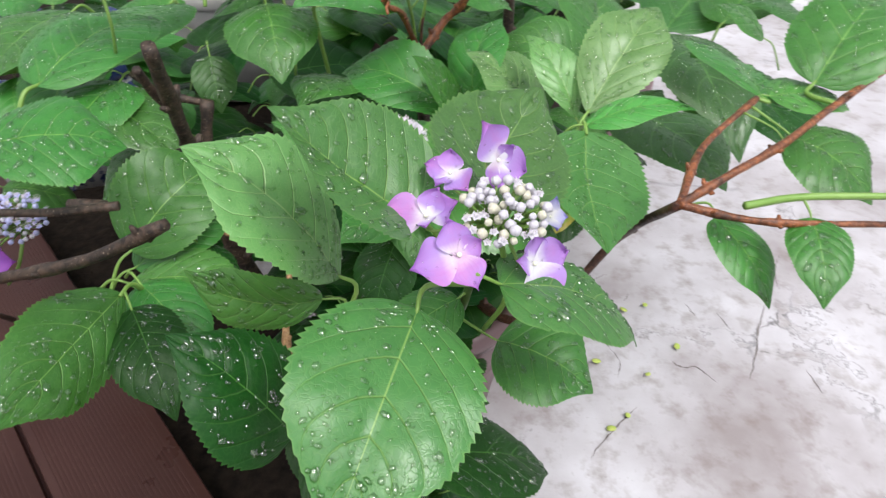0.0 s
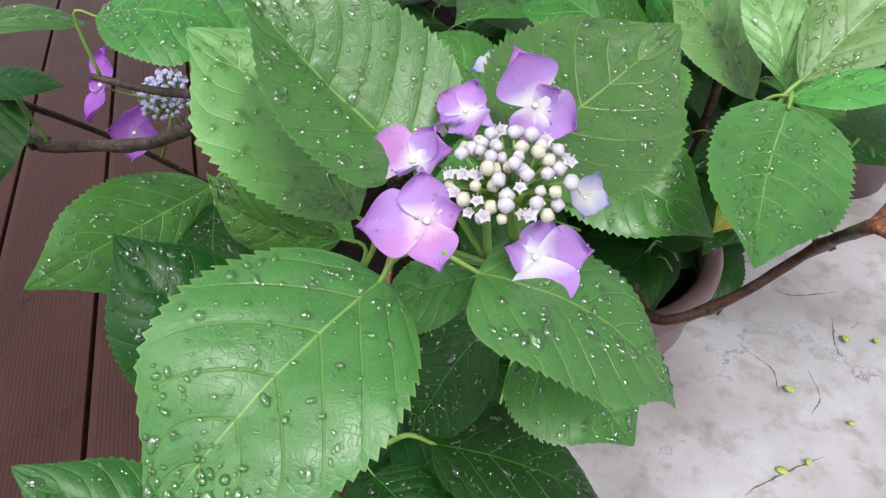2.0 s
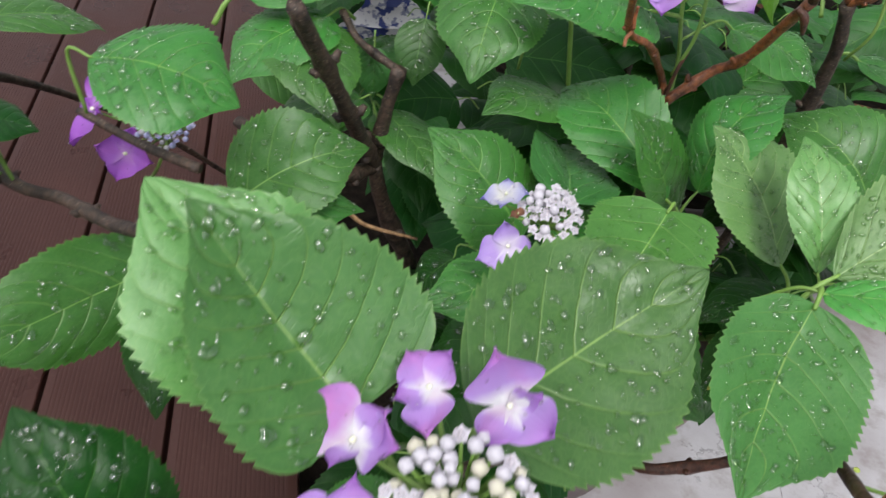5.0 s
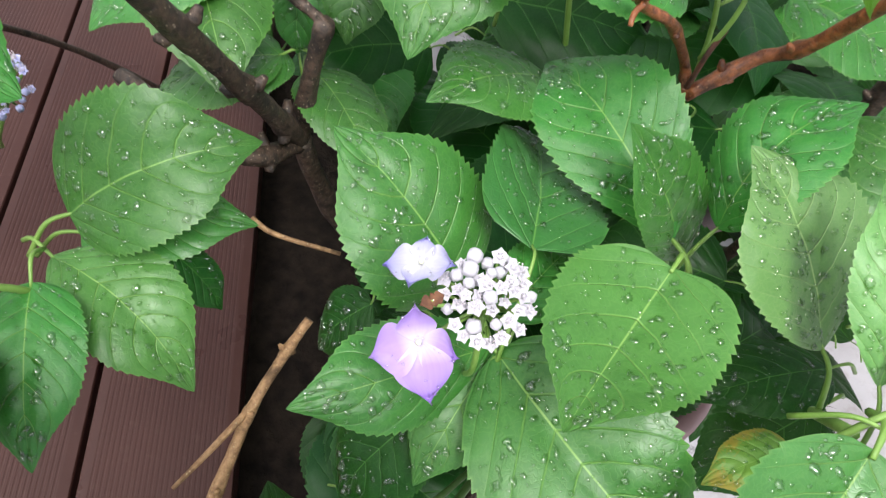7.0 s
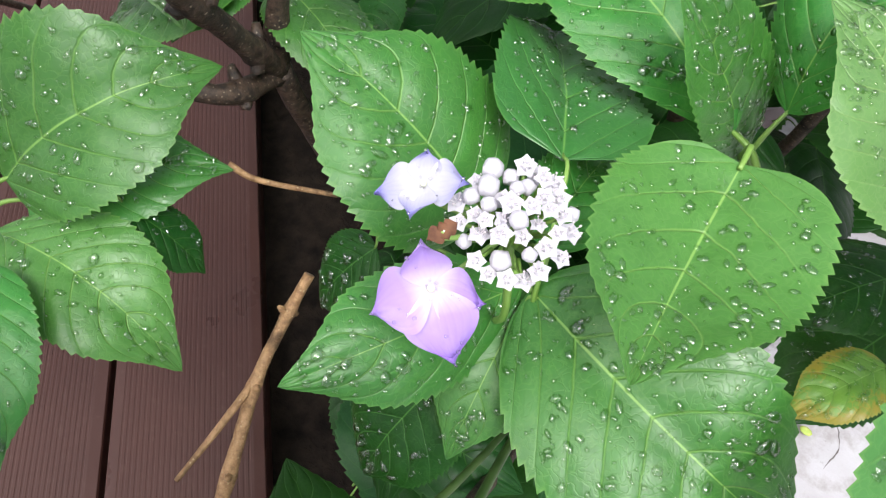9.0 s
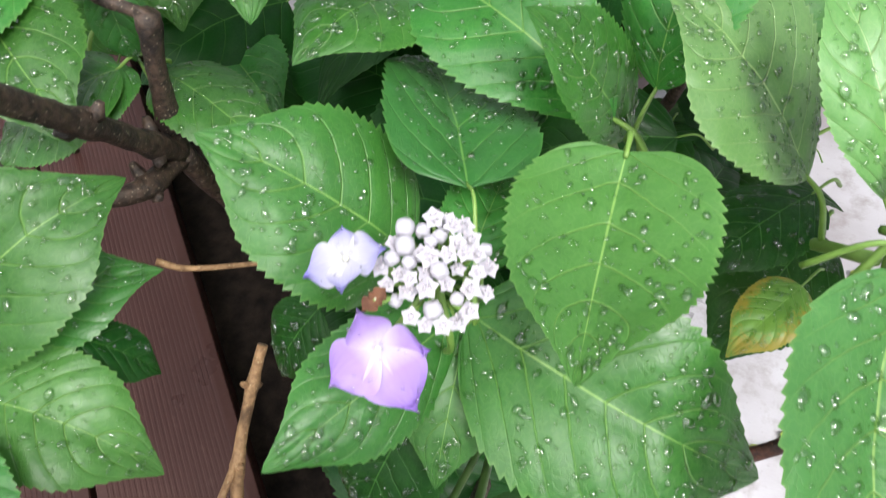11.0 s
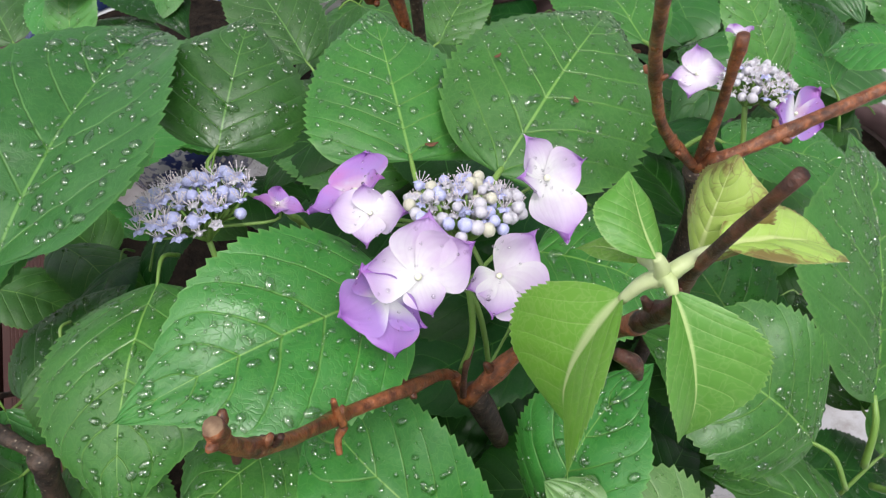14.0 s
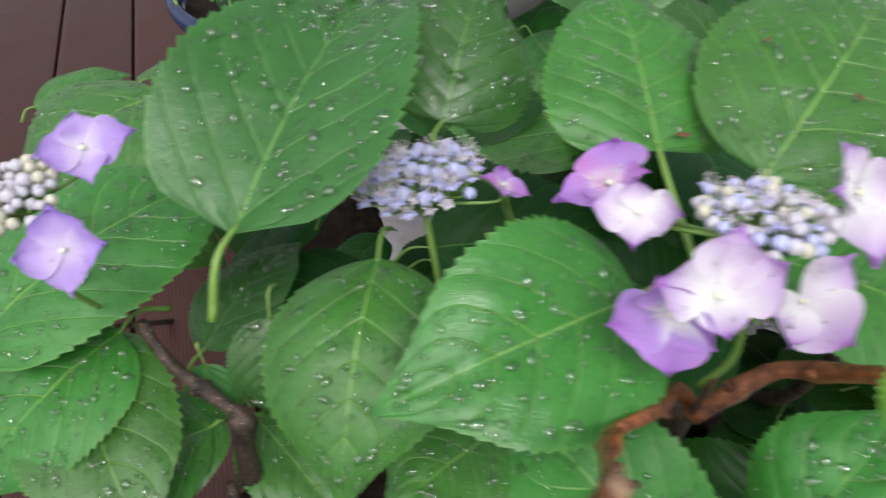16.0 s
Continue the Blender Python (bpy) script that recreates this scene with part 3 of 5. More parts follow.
def bead(r, squash=1.0, lobes=0, rows=5, sides=9):
    verts, faces = [(0, 0, -r * squash)], []
    for j in range(1, rows):
        a = math.pi * j / rows
        for i in range(sides):
            t = 2 * math.pi * i / sides
            q = r * math.sin(a) * (1 + 0.10 * math.cos(lobes * t) if lobes else 1)
            verts.append((q * math.cos(t), q * math.sin(t), -r * squash * math.cos(a)))
    verts.append((0, 0, r * squash))
    for i in range(sides):
        i2 = (i + 1) % sides
        faces.append((0, 1 + i2, 1 + i))
        for j in range(rows - 2):
            faces.append((1 + j * sides + i, 1 + j * sides + i2, 1 + (j + 1) * sides + i2, 1 + (j + 1) * sides + i))
        faces.append((len(verts) - 1, 1 + (rows - 2) * sides + i, 1 + (rows - 2) * sides + i2))
    return np.array(verts), faces


def bloom_mesh(name, r, mat, threads=8, reach=1.0):
    """A tiny opened fertile flower: five pointed petals and thread-like stamens."""
    verts, faces, slots = [], [], []
    for k in range(5):
        a = 2 * math.pi * k / 5
        d, w = np.array((math.cos(a), math.sin(a), 0)), np.array((-math.sin(a), math.cos(a), 0))
        q = len(verts)
        verts += [d * r * 0.15, d * r * 0.62 + w * r * 0.5 + UP * r * 0.22, d * r * 1.15 + UP * r * 0.02, d * r * 0.62 - w * r * 0.5 + UP * r * 0.22]
        faces.append((q, q + 3, q + 2, q + 1))
        slots.append(0)
    v2, f2 = bead(r * 0.42)
    faces += [tuple(j + len(verts) for j in f) for f in f2]
    slots += [0] * len(f2)
    verts += list(v2)
    for k in range(threads):
        a = 2 * math.pi * (k + 0.5) / threads
        d = np.array((math.cos(a) * 0.6, math.sin(a) * 0.6, 1.0)) * reach
        way = np.array([UP * r * 0.2, d * r * 0.9, d * r * 1.7])
        v2, f2 = tube(way, [r * 0.05, r * 0.05, r * 0.05], 4)
        faces += [tuple(j + len(verts) for j in f) for f in f2]
        slots += [1] * len(f2)
        verts += v2
        v2, f2 = bead(r * 0.13, rows=3, sides=5)
        v2 = v2 + d * r * 1.75
        faces += [tuple(j + len(verts) for j in f) for f in f2]
        slots += [1] * len(f2)
        verts += list(v2)
    return mesh_of(name, verts, faces, [mat, STAMEN], slots=slots)


BUD_MESHES = {}


def bud_mesh(kind):
    if kind not in BUD_MESHES:
        if kind == "cream":
            v, f = bead(1.0, 1.05, 5)
            BUD_MESHES[kind] = mesh_of("bud", v, f, [BUD])
        elif kind == "white":
            v, f = bead(1.0, 1.0, 5)
            BUD_MESHES[kind] = mesh_of("bud", v, f, [BUD_WHITE])
        elif kind == "blue":
            v, f = bead(1.0, 1.0, 5)
            BUD_MESHES[kind] = mesh_of("bud", v, f, [BUD_BLUE])
        elif kind == "open_white":
            BUD_MESHES[kind] = bloom_mesh("open_bud", 1.05, BUD_WHITE, 5, 0.55)
        else:
            BUD_MESHES[kind] = bloom_mesh("open_bud", 1.0, BUD_BLUE)
    return BUD_MESHES[kind]


def flower_head(plant, centre, normal, radius, stem_foot, buds, kinds, bud_r, seed, label, dome=0.25, squash=1.0, spin=0.0):
    """A lacecap head: a green stalk that forks into rays, each ending in a bud or a tiny bloom."""
    rng = random.Random(seed)
    right, up, n = facing(normal, spin)
    centre = np.asarray(centre, float)
    origin = np.array(plant.location)
    hub = centre - n * radius * 0.75
    verts, faces = tube(smooth_line([stem_foot, mid_point(stem_foot, hub, 0.006), hub], 5), [0.0011, 0.0011, 0.0012], 8)
    spots = []
    tries = 0
    while len(spots) < buds and tries < 4000:
        tries += 1
        a, q = rng.uniform(0, 2 * math.pi), math.sqrt(rng.uniform(0, 1))
        x, y = q * math.cos(a), q * math.sin(a) * squash
        h = dome * (1 - q * q) + rng.uniform(-0.16, 0.10)
        p = centre + radius * (right * x + up * y + n * h)
        if all(np.linalg.norm(p - o) > bud_r * 1.75 for o in spots):
            spots.append(p)
    for i in range(7):
        a = 2 * math.pi * i / 7
        mid = centre + radius * 0.55 * (math.cos(a) * right + math.sin(a) * up * squash) - n * radius * 0.2
        v2, f2 = tube(smooth_line([hub, (hub + mid) / 2 - n * 0.001, mid], 3), [0.0014, 0.001, 0.0008], 5)
        faces += [tuple(j + len(verts) for j in f) for f in f2]
        verts += v2
    for p in spots:
        foot = hub + 0.55 * (p - hub - n * ((p - hub) @ n)) + n * radius * 0.45
        v2, f2 = tube(np.array([foot, (foot + p) / 2 - n * bud_r * 0.3, p]), [0.0006, 0.0005, 0.0005], 5)
        faces += [tuple(j + len(verts) for j in f) for f in f2]
        verts += v2
    head = put("flower_head", mesh_of("flower_head", np.array(verts) - origin, faces, [GREEN_STEM]), plant, label)
    for p in spots:
        kind = rng.choice(kinds)
        ob = put("open_bud" if kind.startswith("open") else "bud", bud_mesh(kind), head)
        tilt = Vector(n + 0.35 * np.array([rng.uniform(-1, 1) for _ in range(3)])).to_track_quat("Z", "Y")
        s = bud_r * rng.uniform(0.78, 1.18)
        ob.matrix_local = Matrix.LocRotScale(Vector(p - origin), tilt, (s, s, s))
    return head


def mid_point(a, b, sag):
    return (np.asarray(a, float) + np.asarray(b, float)) / 2 + np.array((sag, -sag, 0))

# ---- ground ----
def slab_height(x, y):
    return 0.004 * noise.noise((x * 2.1, y * 2.1, 0.3)) if abs(x) < 3 and abs(y - 0.5) < 3 else 0


def ground_mesh():
    """One sheet to the horizon, finer near the plants and slightly uneven."""
    xs = np.concatenate([[-400, -60, -12, -5], np.linspace(-3, 3, 49), [5, 12, 60, 400]])
    verts = []
    for y in xs + 0.5:
        for x in xs:
            verts.append((x, y, slab_height(x, y)))
    n = len(xs)
    faces = [(j * n + i, j * n + i + 1, (j + 1) * n + i + 1, (j + 1) * n + i) for j in range(n - 1) for i in range(n - 1)]
    return mesh_of("ground", verts, faces, [CONCRETE])


ground = tagged(new("ground", ground_mesh()), "pale washed concrete slab with hairline cracks and stains", "ground", kind="structure")

CRACK = plain("crack_dirt", (0.10, 0.085, 0.08), (0.20, 0.175, 0.165), 200, 0.9)


def crack(points, width):
    """A hairline crack in the slab: a narrow ragged ribbon of dirt that thins out at its ends."""
    r = random.Random(hash_of((*points[0], width)))
    line = smooth_line([(*q, 0) for q in points], 8)
    verts, n = [], len(line)
    for i, q in enumerate(line):
        d = unit(line[min(i + 1, n - 1)] - line[max(i - 1, 0)])
        side = np.array((-d[1], d[0], 0))
        w = width * r.uniform(0.35, 1.3) * min(1, 0.25 + 3 * min(i, n - 1 - i) / n)
        q = q + side * r.uniform(-1, 1) * width
        for s in (-1, 0, 1):
            x, y = (q + side * s * w)[:2]
            verts.append((x, y, slab_height(x, y) + 0.0008 - 0.0003 * abs(s)))
    faces = [(3 * i + j, 3 * i + j + 1, 3 * i + j + 4, 3 * i + j + 3) for i in range(n - 1) for j in range(2)]
    put("crack", mesh_of("crack", verts, faces, [CRACK]), ground)


crack([(0.2403, 0.9821), (0.2725, 0.9855), (0.3209, 1.0177)], 0.00090)
crack([(0.3209, 0.9671), (0.3277, 0.9212), (0.3404, 0.8993)], 0.00126)
crack([(0.4002, 0.8349), (0.4105, 0.8245), (0.4358, 0.8257), (0.4566, 0.8015)], 0.00144)
crack([(0.5060, 0.8119), (0.5255, 0.8613), (0.5439, 0.9200), (0.5738, 0.9855)], 0.00126)
crack([(0.4404, 0.9614), (0.4508, 0.9338)], 0.00099)
crack([(0.3392, 0.7417), (0.3001, 0.6969), (0.2702, 0.6532)], 0.00108)
crack([(0.5911, 0.8418), (0.6014, 0.7981)], 0.00108)
crack([(0.4864, 0.9464), (0.5002, 0.9108)], 0.00072)
crack([(0.6003, 1.0120), (0.6038, 1.0569), (0.6268, 1.1074)], 0.00081)
crack([(0.2380, 0.8533), (0.2656, 0.8406), (0.2794, 0.8084)], 0.00072)
crack([(0.3047, 0.8590), (0.3231, 0.8268), (0.3185, 0.7923)], 0.00072)
crack([(0.3438, 0.9556), (0.3530, 0.9740)], 0.00063)

# ---- deck: boards run along DIR; the edge of the platform lies at EDGE across ----
ACROSS_DIR, ALONG = np.array((0.688, 0.725, 0.0)), np.array((-0.725, 0.688, 0.0))
BOARD, GAP, EDGE, TOP = 0.138, 0.005, 0.2685, 0.061
deck = tagged(new("deck"), "low platform of wet brown ribbed decking boards", "deck", kind="structure")


def board_mesh(width, length, ribs):
    """A ribbed composite board with rounded long edges, lying along its x."""
    prof = [(-width / 2, -0.024), (-width / 2, -0.003), (-width / 2 + 0.001, -0.001)]
    pitch = (width - 0.02) / ribs
    for k in range(ribs):
        x = -width / 2 + 0.01 + k * pitch
        prof += [(x, 0.0), (x + pitch * 0.55, 0.0), (x + pitch * 0.62, -0.00035), (x + pitch * 0.93, -0.00035)]
    prof += [(width / 2 - 0.01, 0.0), (width / 2 - 0.001, -0.001), (width / 2, -0.003), (width / 2, -0.024)]
    n = len(prof)
    verts = [(s * length / 2, y, z) for s in (-1, 1) for y, z in prof]
    faces = [(i, n + i, n + i + 1, i + 1) for i in range(n - 1)]
    faces += [(n - 1, 2 * n - 1, n, 0), tuple(range(n)), tuple(range(2 * n - 1, n - 1, -1))]
    return mesh_of("board", verts, faces, [DECKING], smooth=False)


BOARD_MESH = board_mesh(BOARD - GAP, 4.2, 24)
turn_deck = math.degrees(math.atan2(ALONG[1], ALONG[0]))
for k in range(20):
    c = EDGE - BOARD * (k + 0.5)
    ob = put("board", BOARD_MESH, deck)
    at_board = ACROSS_DIR * c + ALONG * 0.7
    ob.matrix_local = pose(at_board[0], at_board[1], TOP, 0, 0, turn_deck)


def box_part(name, size, centre, mat, parent, bevel=0.003, label=""):
    bm = bmesh.new()
    bmesh.ops.create_cube(bm, size=1.0)
    bmesh.ops.scale(bm, vec=size, verts=bm.verts)
    bmesh.ops.bevel(bm, geom=bm.edges[:], offset=bevel, segments=2, affect="EDGES")
    me = bpy.data.meshes.new(name)
    bm.to_mesh(me)
    bm.free()
    me.materials.append(mat)
    ob = put(name, me, parent, label)
    ob.matrix_local = centre
    return ob


# fascia under the edge board and the joists behind it
p = ACROSS_DIR * (EDGE - 0.014) + ALONG * 0.7
box_part("fascia", (4.2, 0.02, 0.034), pose(p[0], p[1], 0.0185, 0, 0, turn_deck), DECKING, deck)
for k in range(4):
    p = ACROSS_DIR * (0.15 - 0.6 * k) + ALONG * 0.7
    box_part("joist", (4.2, 0.06, 0.034), pose(p[0], p[1], 0.0185, 0, 0, turn_deck), DECKING, deck)

# ---- pots ----


def lathe(profile, sides=40, mats=(), slot_of=None):
    verts, faces, slots, uvs = [], [], [], []
    n = len(profile)
    for k in range(sides):
        a = 2 * math.pi * k / sides
        for j, (r, z) in enumerate(profile):
            verts.append((r * math.cos(a), r * math.sin(a), z))
            uvs.append((k / sides, j / n))
    for k in range(sides):
        k2 = (k + 1) % sides
        for j in range(n - 1):
            faces.append((k * n + j, k2 * n + j, k2 * n + j + 1, k * n + j + 1))
            slots.append(slot_of(j) if slot_of else 0)
    return mesh_of("body", verts, faces, list(mats), uvs, slots)


def pot(name, at, r_top, r_foot, height, mat, label, rim_mat=None, soil=True, rim=0.012):
    """A tapered flower pot with a rolled rim, wall thickness and wet soil."""
    t = thing(name, at, label, "flower pot")
    t_wall = 0.008
    prof = [(0.0, 0.004), (r_foot * 0.92, 0.004), (r_foot, 0.0), (r_foot + (r_top - r_foot) * 0.5, height * 0.5), (r_top, height - 3 * rim)]
    body = prof + [(r_top, height - rim * 2.2), (r_top - t_wall, height - rim * 2.2), (r_top - t_wall, height * 0.6)]
    put("body", lathe(body, 44, [mat]), t)
    ring = [(r_top - t_wall - 0.002, height - rim * 2.4), (r_top + rim * 0.5, height - rim * 2.4), (r_top + rim * 0.8, height - rim * 1.6), (r_top + rim * 0.8, height - rim * 0.5), (r_top + rim * 0.4, height), (r_top - t_wall * 0.6, height), (r_top - t_wall - 0.002, height - rim * 0.5), (r_top - t_wall - 0.002, height - rim * 2.4)]
    put("rim", lathe(ring, 44, [rim_mat or mat]), t)
    if soil:
        rs = r_top - t_wall - 0.003
        rows = [(rs * k / 6, height - rim * 3.2 + 0.004 * math.sin(k * 2.3)) for k in range(7)]
        put("soil", lathe(rows, 44, [SOIL_AND_SHADE]), t, "dark wet soil")
    return t


pot("flower_pot", (0.045, 0.727, 0.004), 0.12, 0.088, 0.225, POT_MAUVE, "mauve-brown plastic flower pot with a rolled rim on the slab")
pot("flower_pot", (-0.02, 1.06, 0.004), 0.13, 0.095, 0.225, POT_MAUVE, "mauve-brown plastic flower pot holding a hydrangea with russet canes")
pot("flower_pot", (0.27, 1.31, 0.004), 0.11, 0.085, 0.225, POT_MAUVE, "mauve-brown plastic flower pot standing further back")
pot("flower_pot", (-0.25, 1.78, 0.03), 0.14, 0.10, 0.22, POT_MAUVE, "mauve-brown plastic flower pot on the soil bed")
pot("porcelain_pot", (-0.68, 1.235, 0.004), 0.17, 0.11, 0.25, PORCELAIN, "white porcelain pot with blue brushed pattern beside the deck", INK)
pot("glazed_pot", (-0.48, 1.57, 0.03), 0.15, 0.10, 0.25, POT_GREY, "pale grey glazed pot with a conifer in it", POT_GREY)

# ---- plants ----
front_bush = thing("hydrangea_bush", (0.05, 0.70, 0.18), "wet green lacecap hydrangea with a lilac flower head", "shrub", "hydrangea bushes")
middle_bush = thing("hydrangea_bush", (-0.06, 0.71, 0.0), "wet green lacecap hydrangea with dark lichened trunk and white buds", "shrub", "hydrangea bushes")
tall_bush = thing("hydrangea_bush", (0.05, 0.77, 0.18), "tall wet lacecap hydrangea with pruned russet canes and mauve florets", "shrub", "hydrangea bushes")
back_bush = thing("hydrangea_bush", (0.06, 0.90, 0.18), "wet lacecap hydrangea with bare russet canes behind the others", "shrub", "hydrangea bushes")
side_bush = thing("hydrangea_bush", (0.10, 0.60, 0.30), "hydrangea branch with small dark leaves reaching over the slab", "shrub", "hydrangea bushes")
deck_bush = thing("hydrangea_bush", (-0.50, 0.76, TOP), "hydrangea with bare brown branches leaning over the deck", "shrub", "hydrangea bushes")

# ---- stems ----
branch(front_bush, "stem", [(0.0575, 0.7130, 0.1874), (0.0862, 0.4600, 0.3944), (0.1092, 0.3450, 0.5324), (0.1150, 0.3277, 0.5669)], (0.0023, 0.0020, 0.0018), STEM_DARK, nodes_on=False)
branch(front_bush, "stem", [(0.0690, 0.6900, 0.1874), (0.0747, 0.4600, 0.3944), (0.0483, 0.3335, 0.5094)], (0.0018, 0.0016), STEM_DARK, nodes_on=False)
branch(front_bush, "stem", [(0.0690, 0.6900, 0.1645), (0.0805, 0.5175, 0.3024), (0.0805, 0.4140, 0.4174)], (0.0046, 0.0040, 0.0030), BARK)
branch(middle_bush, "trunk", [(-0.0575, 0.7130, 0.0035), (-0.0862, 0.6325, 0.2219), (-0.1012, 0.5750, 0.3714), (-0.1023, 0.5566, 0.4335)], (0.0092, 0.0075, 0.0063, 0.0057), BARK)
branch(middle_bush, "branch", [(-0.1023, 0.5566, 0.4335), (-0.0931, 0.5327, 0.4717), (-0.0839, 0.5088, 0.5099), (-0.0747, 0.4848, 0.5481), (-0.0621, 0.4519, 0.6005)], (0.0055, 0.0052, 0.0048, 0.0046, 0.0041), BARK)
branch(middle_bush, "twig", [(-0.0759, 0.4878, 0.5434), (-0.0821, 0.4800, 0.5603), (-0.0828, 0.4699, 0.5788)], (0.0034, 0.0030, 0.0025), BARK, nodes_on=False)
branch(middle_bush, "branch", [(-0.1023, 0.5566, 0.4289), (-0.1035, 0.5141, 0.4496), (-0.1840, 0.5060, 0.4519)], (0.0052, 0.0046, 0.0039), BARK)
branch(middle_bush, "branch", [(-0.1023, 0.5566, 0.4335), (-0.0966, 0.5589, 0.4749), (-0.0914, 0.5646, 0.5117)], (0.0053, 0.0046, 0.0041), BARK)
branch(middle_bush, "cane", [(-0.0914, 0.5646, 0.5094), (-0.1276, 0.5669, 0.5146), (-0.1483, 0.5727, 0.5255)], (0.0028, 0.0025, 0.0023), BARK)
branch(middle_bush, "cane", [(0.0069, 0.3956, 0.3714), (-0.0046, 0.4255, 0.3887), (-0.0126, 0.4462, 0.4002), (-0.0172, 0.4692, 0.4117), (-0.0184, 0.4864, 0.4232)], (0.0029, 0.0026, 0.0023), TAN, cut=True)
branch(middle_bush, "twig", [(-0.0126, 0.4462, 0.4002), (-0.0103, 0.4220, 0.3979), (-0.0092, 0.3990, 0.3944)], (0.0018, 0.0015, 0.0010), TAN, nodes_on=False)
branch(middle_bush, "twig", [(-0.0678, 0.4956, 0.4462), (-0.0563, 0.5002, 0.4404), (-0.0299, 0.5175, 0.4347)], (0.0015, 0.0013, 0.0010), TAN, nodes_on=False)
branch(middle_bush, "stem", [(0.0345, 0.6670, 0.2219), (0.0575, 0.5405, 0.4174), (0.0713, 0.4945, 0.4922)], (0.0030, 0.0026, 0.0023), GREEN_STEM, nodes_on=False)
branch(tall_bush, "stem", [(0.0575, 0.7820, 0.1874), (0.0575, 0.7130, 0.3370), (0.0529, 0.6543, 0.5002)], (0.0063, 0.0057, 0.0048), BARK)
branch(tall_bush, "branch", [(0.0568, 0.6333, 0.5278), (0.0725, 0.6463, 0.5497), (0.0874, 0.6429, 0.5669), (0.1081, 0.6187, 0.6152)], (0.0032, 0.0029, 0.0028, 0.0028), CANE, cut=True)
branch(tall_bush, "branch", [(0.1081, 0.6187, 0.6152), (0.1138, 0.6072, 0.6382), (0.1138, 0.6003, 0.6543), (0.1227, 0.592, 0.6874)], (0.0028, 0.0020, 0.0014, 0.0011), RUDDY)
branch(tall_bush, "branch", [(0.0568, 0.6333, 0.5278), (0.0503, 0.6354, 0.5393), (0.0460, 0.6060, 0.5692), (0.0384, 0.5860, 0.5830), (0.0437, 0.5589, 0.6187), (0.0448, 0.5474, 0.6382), (0.0461, 0.5449, 0.6501)], (0.0022, 0.0021, 0.0020, 0.0018, 0.0017, 0.0018), CANE, cut=True)
branch(tall_bush, "stem", [(0.0345, 0.7590, 0.1874), (0.0460, 0.6900, 0.4864), (0.0403, 0.6555, 0.5784)], (0.0014, 0.0013), GREEN_STEM, nodes_on=False)
branch(tall_bush, "stem", [(-0.0115, 0.7820, 0.1874), (-0.0403, 0.7015, 0.4979), (-0.0345, 0.6727, 0.5612)], (0.0020, 0.0016), GREEN_STEM, nodes_on=False)
branch(tall_bush, "stem", [(0.0920, 0.7590, 0.1874), (0.0978, 0.6440, 0.3944), (0.0897, 0.5865, 0.4922)], (0.0030, 0.0026, 0.0023), GREEN_STEM, nodes_on=False)
branch(back_bush, "cane", [(0.0920, 0.8740, 0.1874), (0.1150, 0.7935, 0.3370), (0.1219, 0.7544, 0.5209), (0.1150, 0.7256, 0.5830)], (0.0052, 0.0046, 0.0039), BARK)
branch(back_bush, "cane", [(0.1150, 0.7256, 0.5830), (0.1012, 0.7038, 0.6129), (0.0954, 0.6831, 0.6474), (0.0954, 0.6589, 0.6819)], (0.0020, 0.0019, 0.0018, 0.0018), CANE)
branch(back_bush, "cane", [(0.1150, 0.7256, 0.5830), (0.1173, 0.7233, 0.6060), (0.1173, 0.7153, 0.6428)], (0.0021, 0.0019, 0.0018), CANE)
branch(back_bush, "cane", [(0.1150, 0.7256, 0.5830), (0.1265, 0.7245, 0.5934), (0.1437, 0.7349, 0.6014), (0.1828, 0.7693, 0.6129), (0.2104, 0.8027, 0.6244)], (0.0028, 0.0025, 0.0024, 0.0023), CANE, cut=True)
branch(back_bush, "cane", [(-0.0345, 0.8740, 0.2219), (-0.0437, 0.8337, 0.5554), (-0.0172, 0.7866, 0.6244)], (0.0046, 0.0037, 0.0034), BARK)
branch(back_bush, "cane", [(-0.0460, 0.8740, 0.2219), (-0.0540, 0.8372, 0.5554), (-0.0713, 0.8303, 0.5727), (-0.0621, 0.8004, 0.6129)], (0.0034, 0.0030, 0.0029), CANE, cut=True)
branch(back_bush, "cane", [(-0.0540, 0.8372, 0.5554), (-0.0701, 0.8464, 0.5807), (-0.0747, 0.8475, 0.5957)], (0.0030, 0.0025, 0.0023), CANE, cut=True)
branch(back_bush, "stem", [(0.1380, 0.8050, 0.1989), (0.1725, 0.6440, 0.3944), (0.1759, 0.5497, 0.5094)], (0.0032, 0.0028, 0.0023), GREEN_STEM, nodes_on=False)
branch(side_bush, "branch", [(0.0978, 0.6440, 0.2794), (0.1426, 0.5232, 0.3576), (0.1811, 0.5267, 0.3875), (0.2162, 0.5347, 0.4427), (0.2196, 0.4370, 0.5382)], (0.0041, 0.0038, 0.0034, 0.0032, 0.0030, 0.0028), RUDDY)
branch(side_bush, "branch", [(0.2196, 0.4370, 0.5382), (0.2472, 0.4566, 0.5462), (0.2806, 0.4830, 0.5531), (0.3209, 0.5244, 0.5600), (0.3749, 0.5784, 0.5669)], (0.0025, 0.0023, 0.0021, 0.0020), CANE, cut=True)
branch(side_bush, "branch", [(0.2196, 0.4370, 0.5382), (0.2392, 0.4864, 0.5462), (0.2783, 0.5347, 0.5554)], (0.0023, 0.0020, 0.0018), CANE, cut=True)
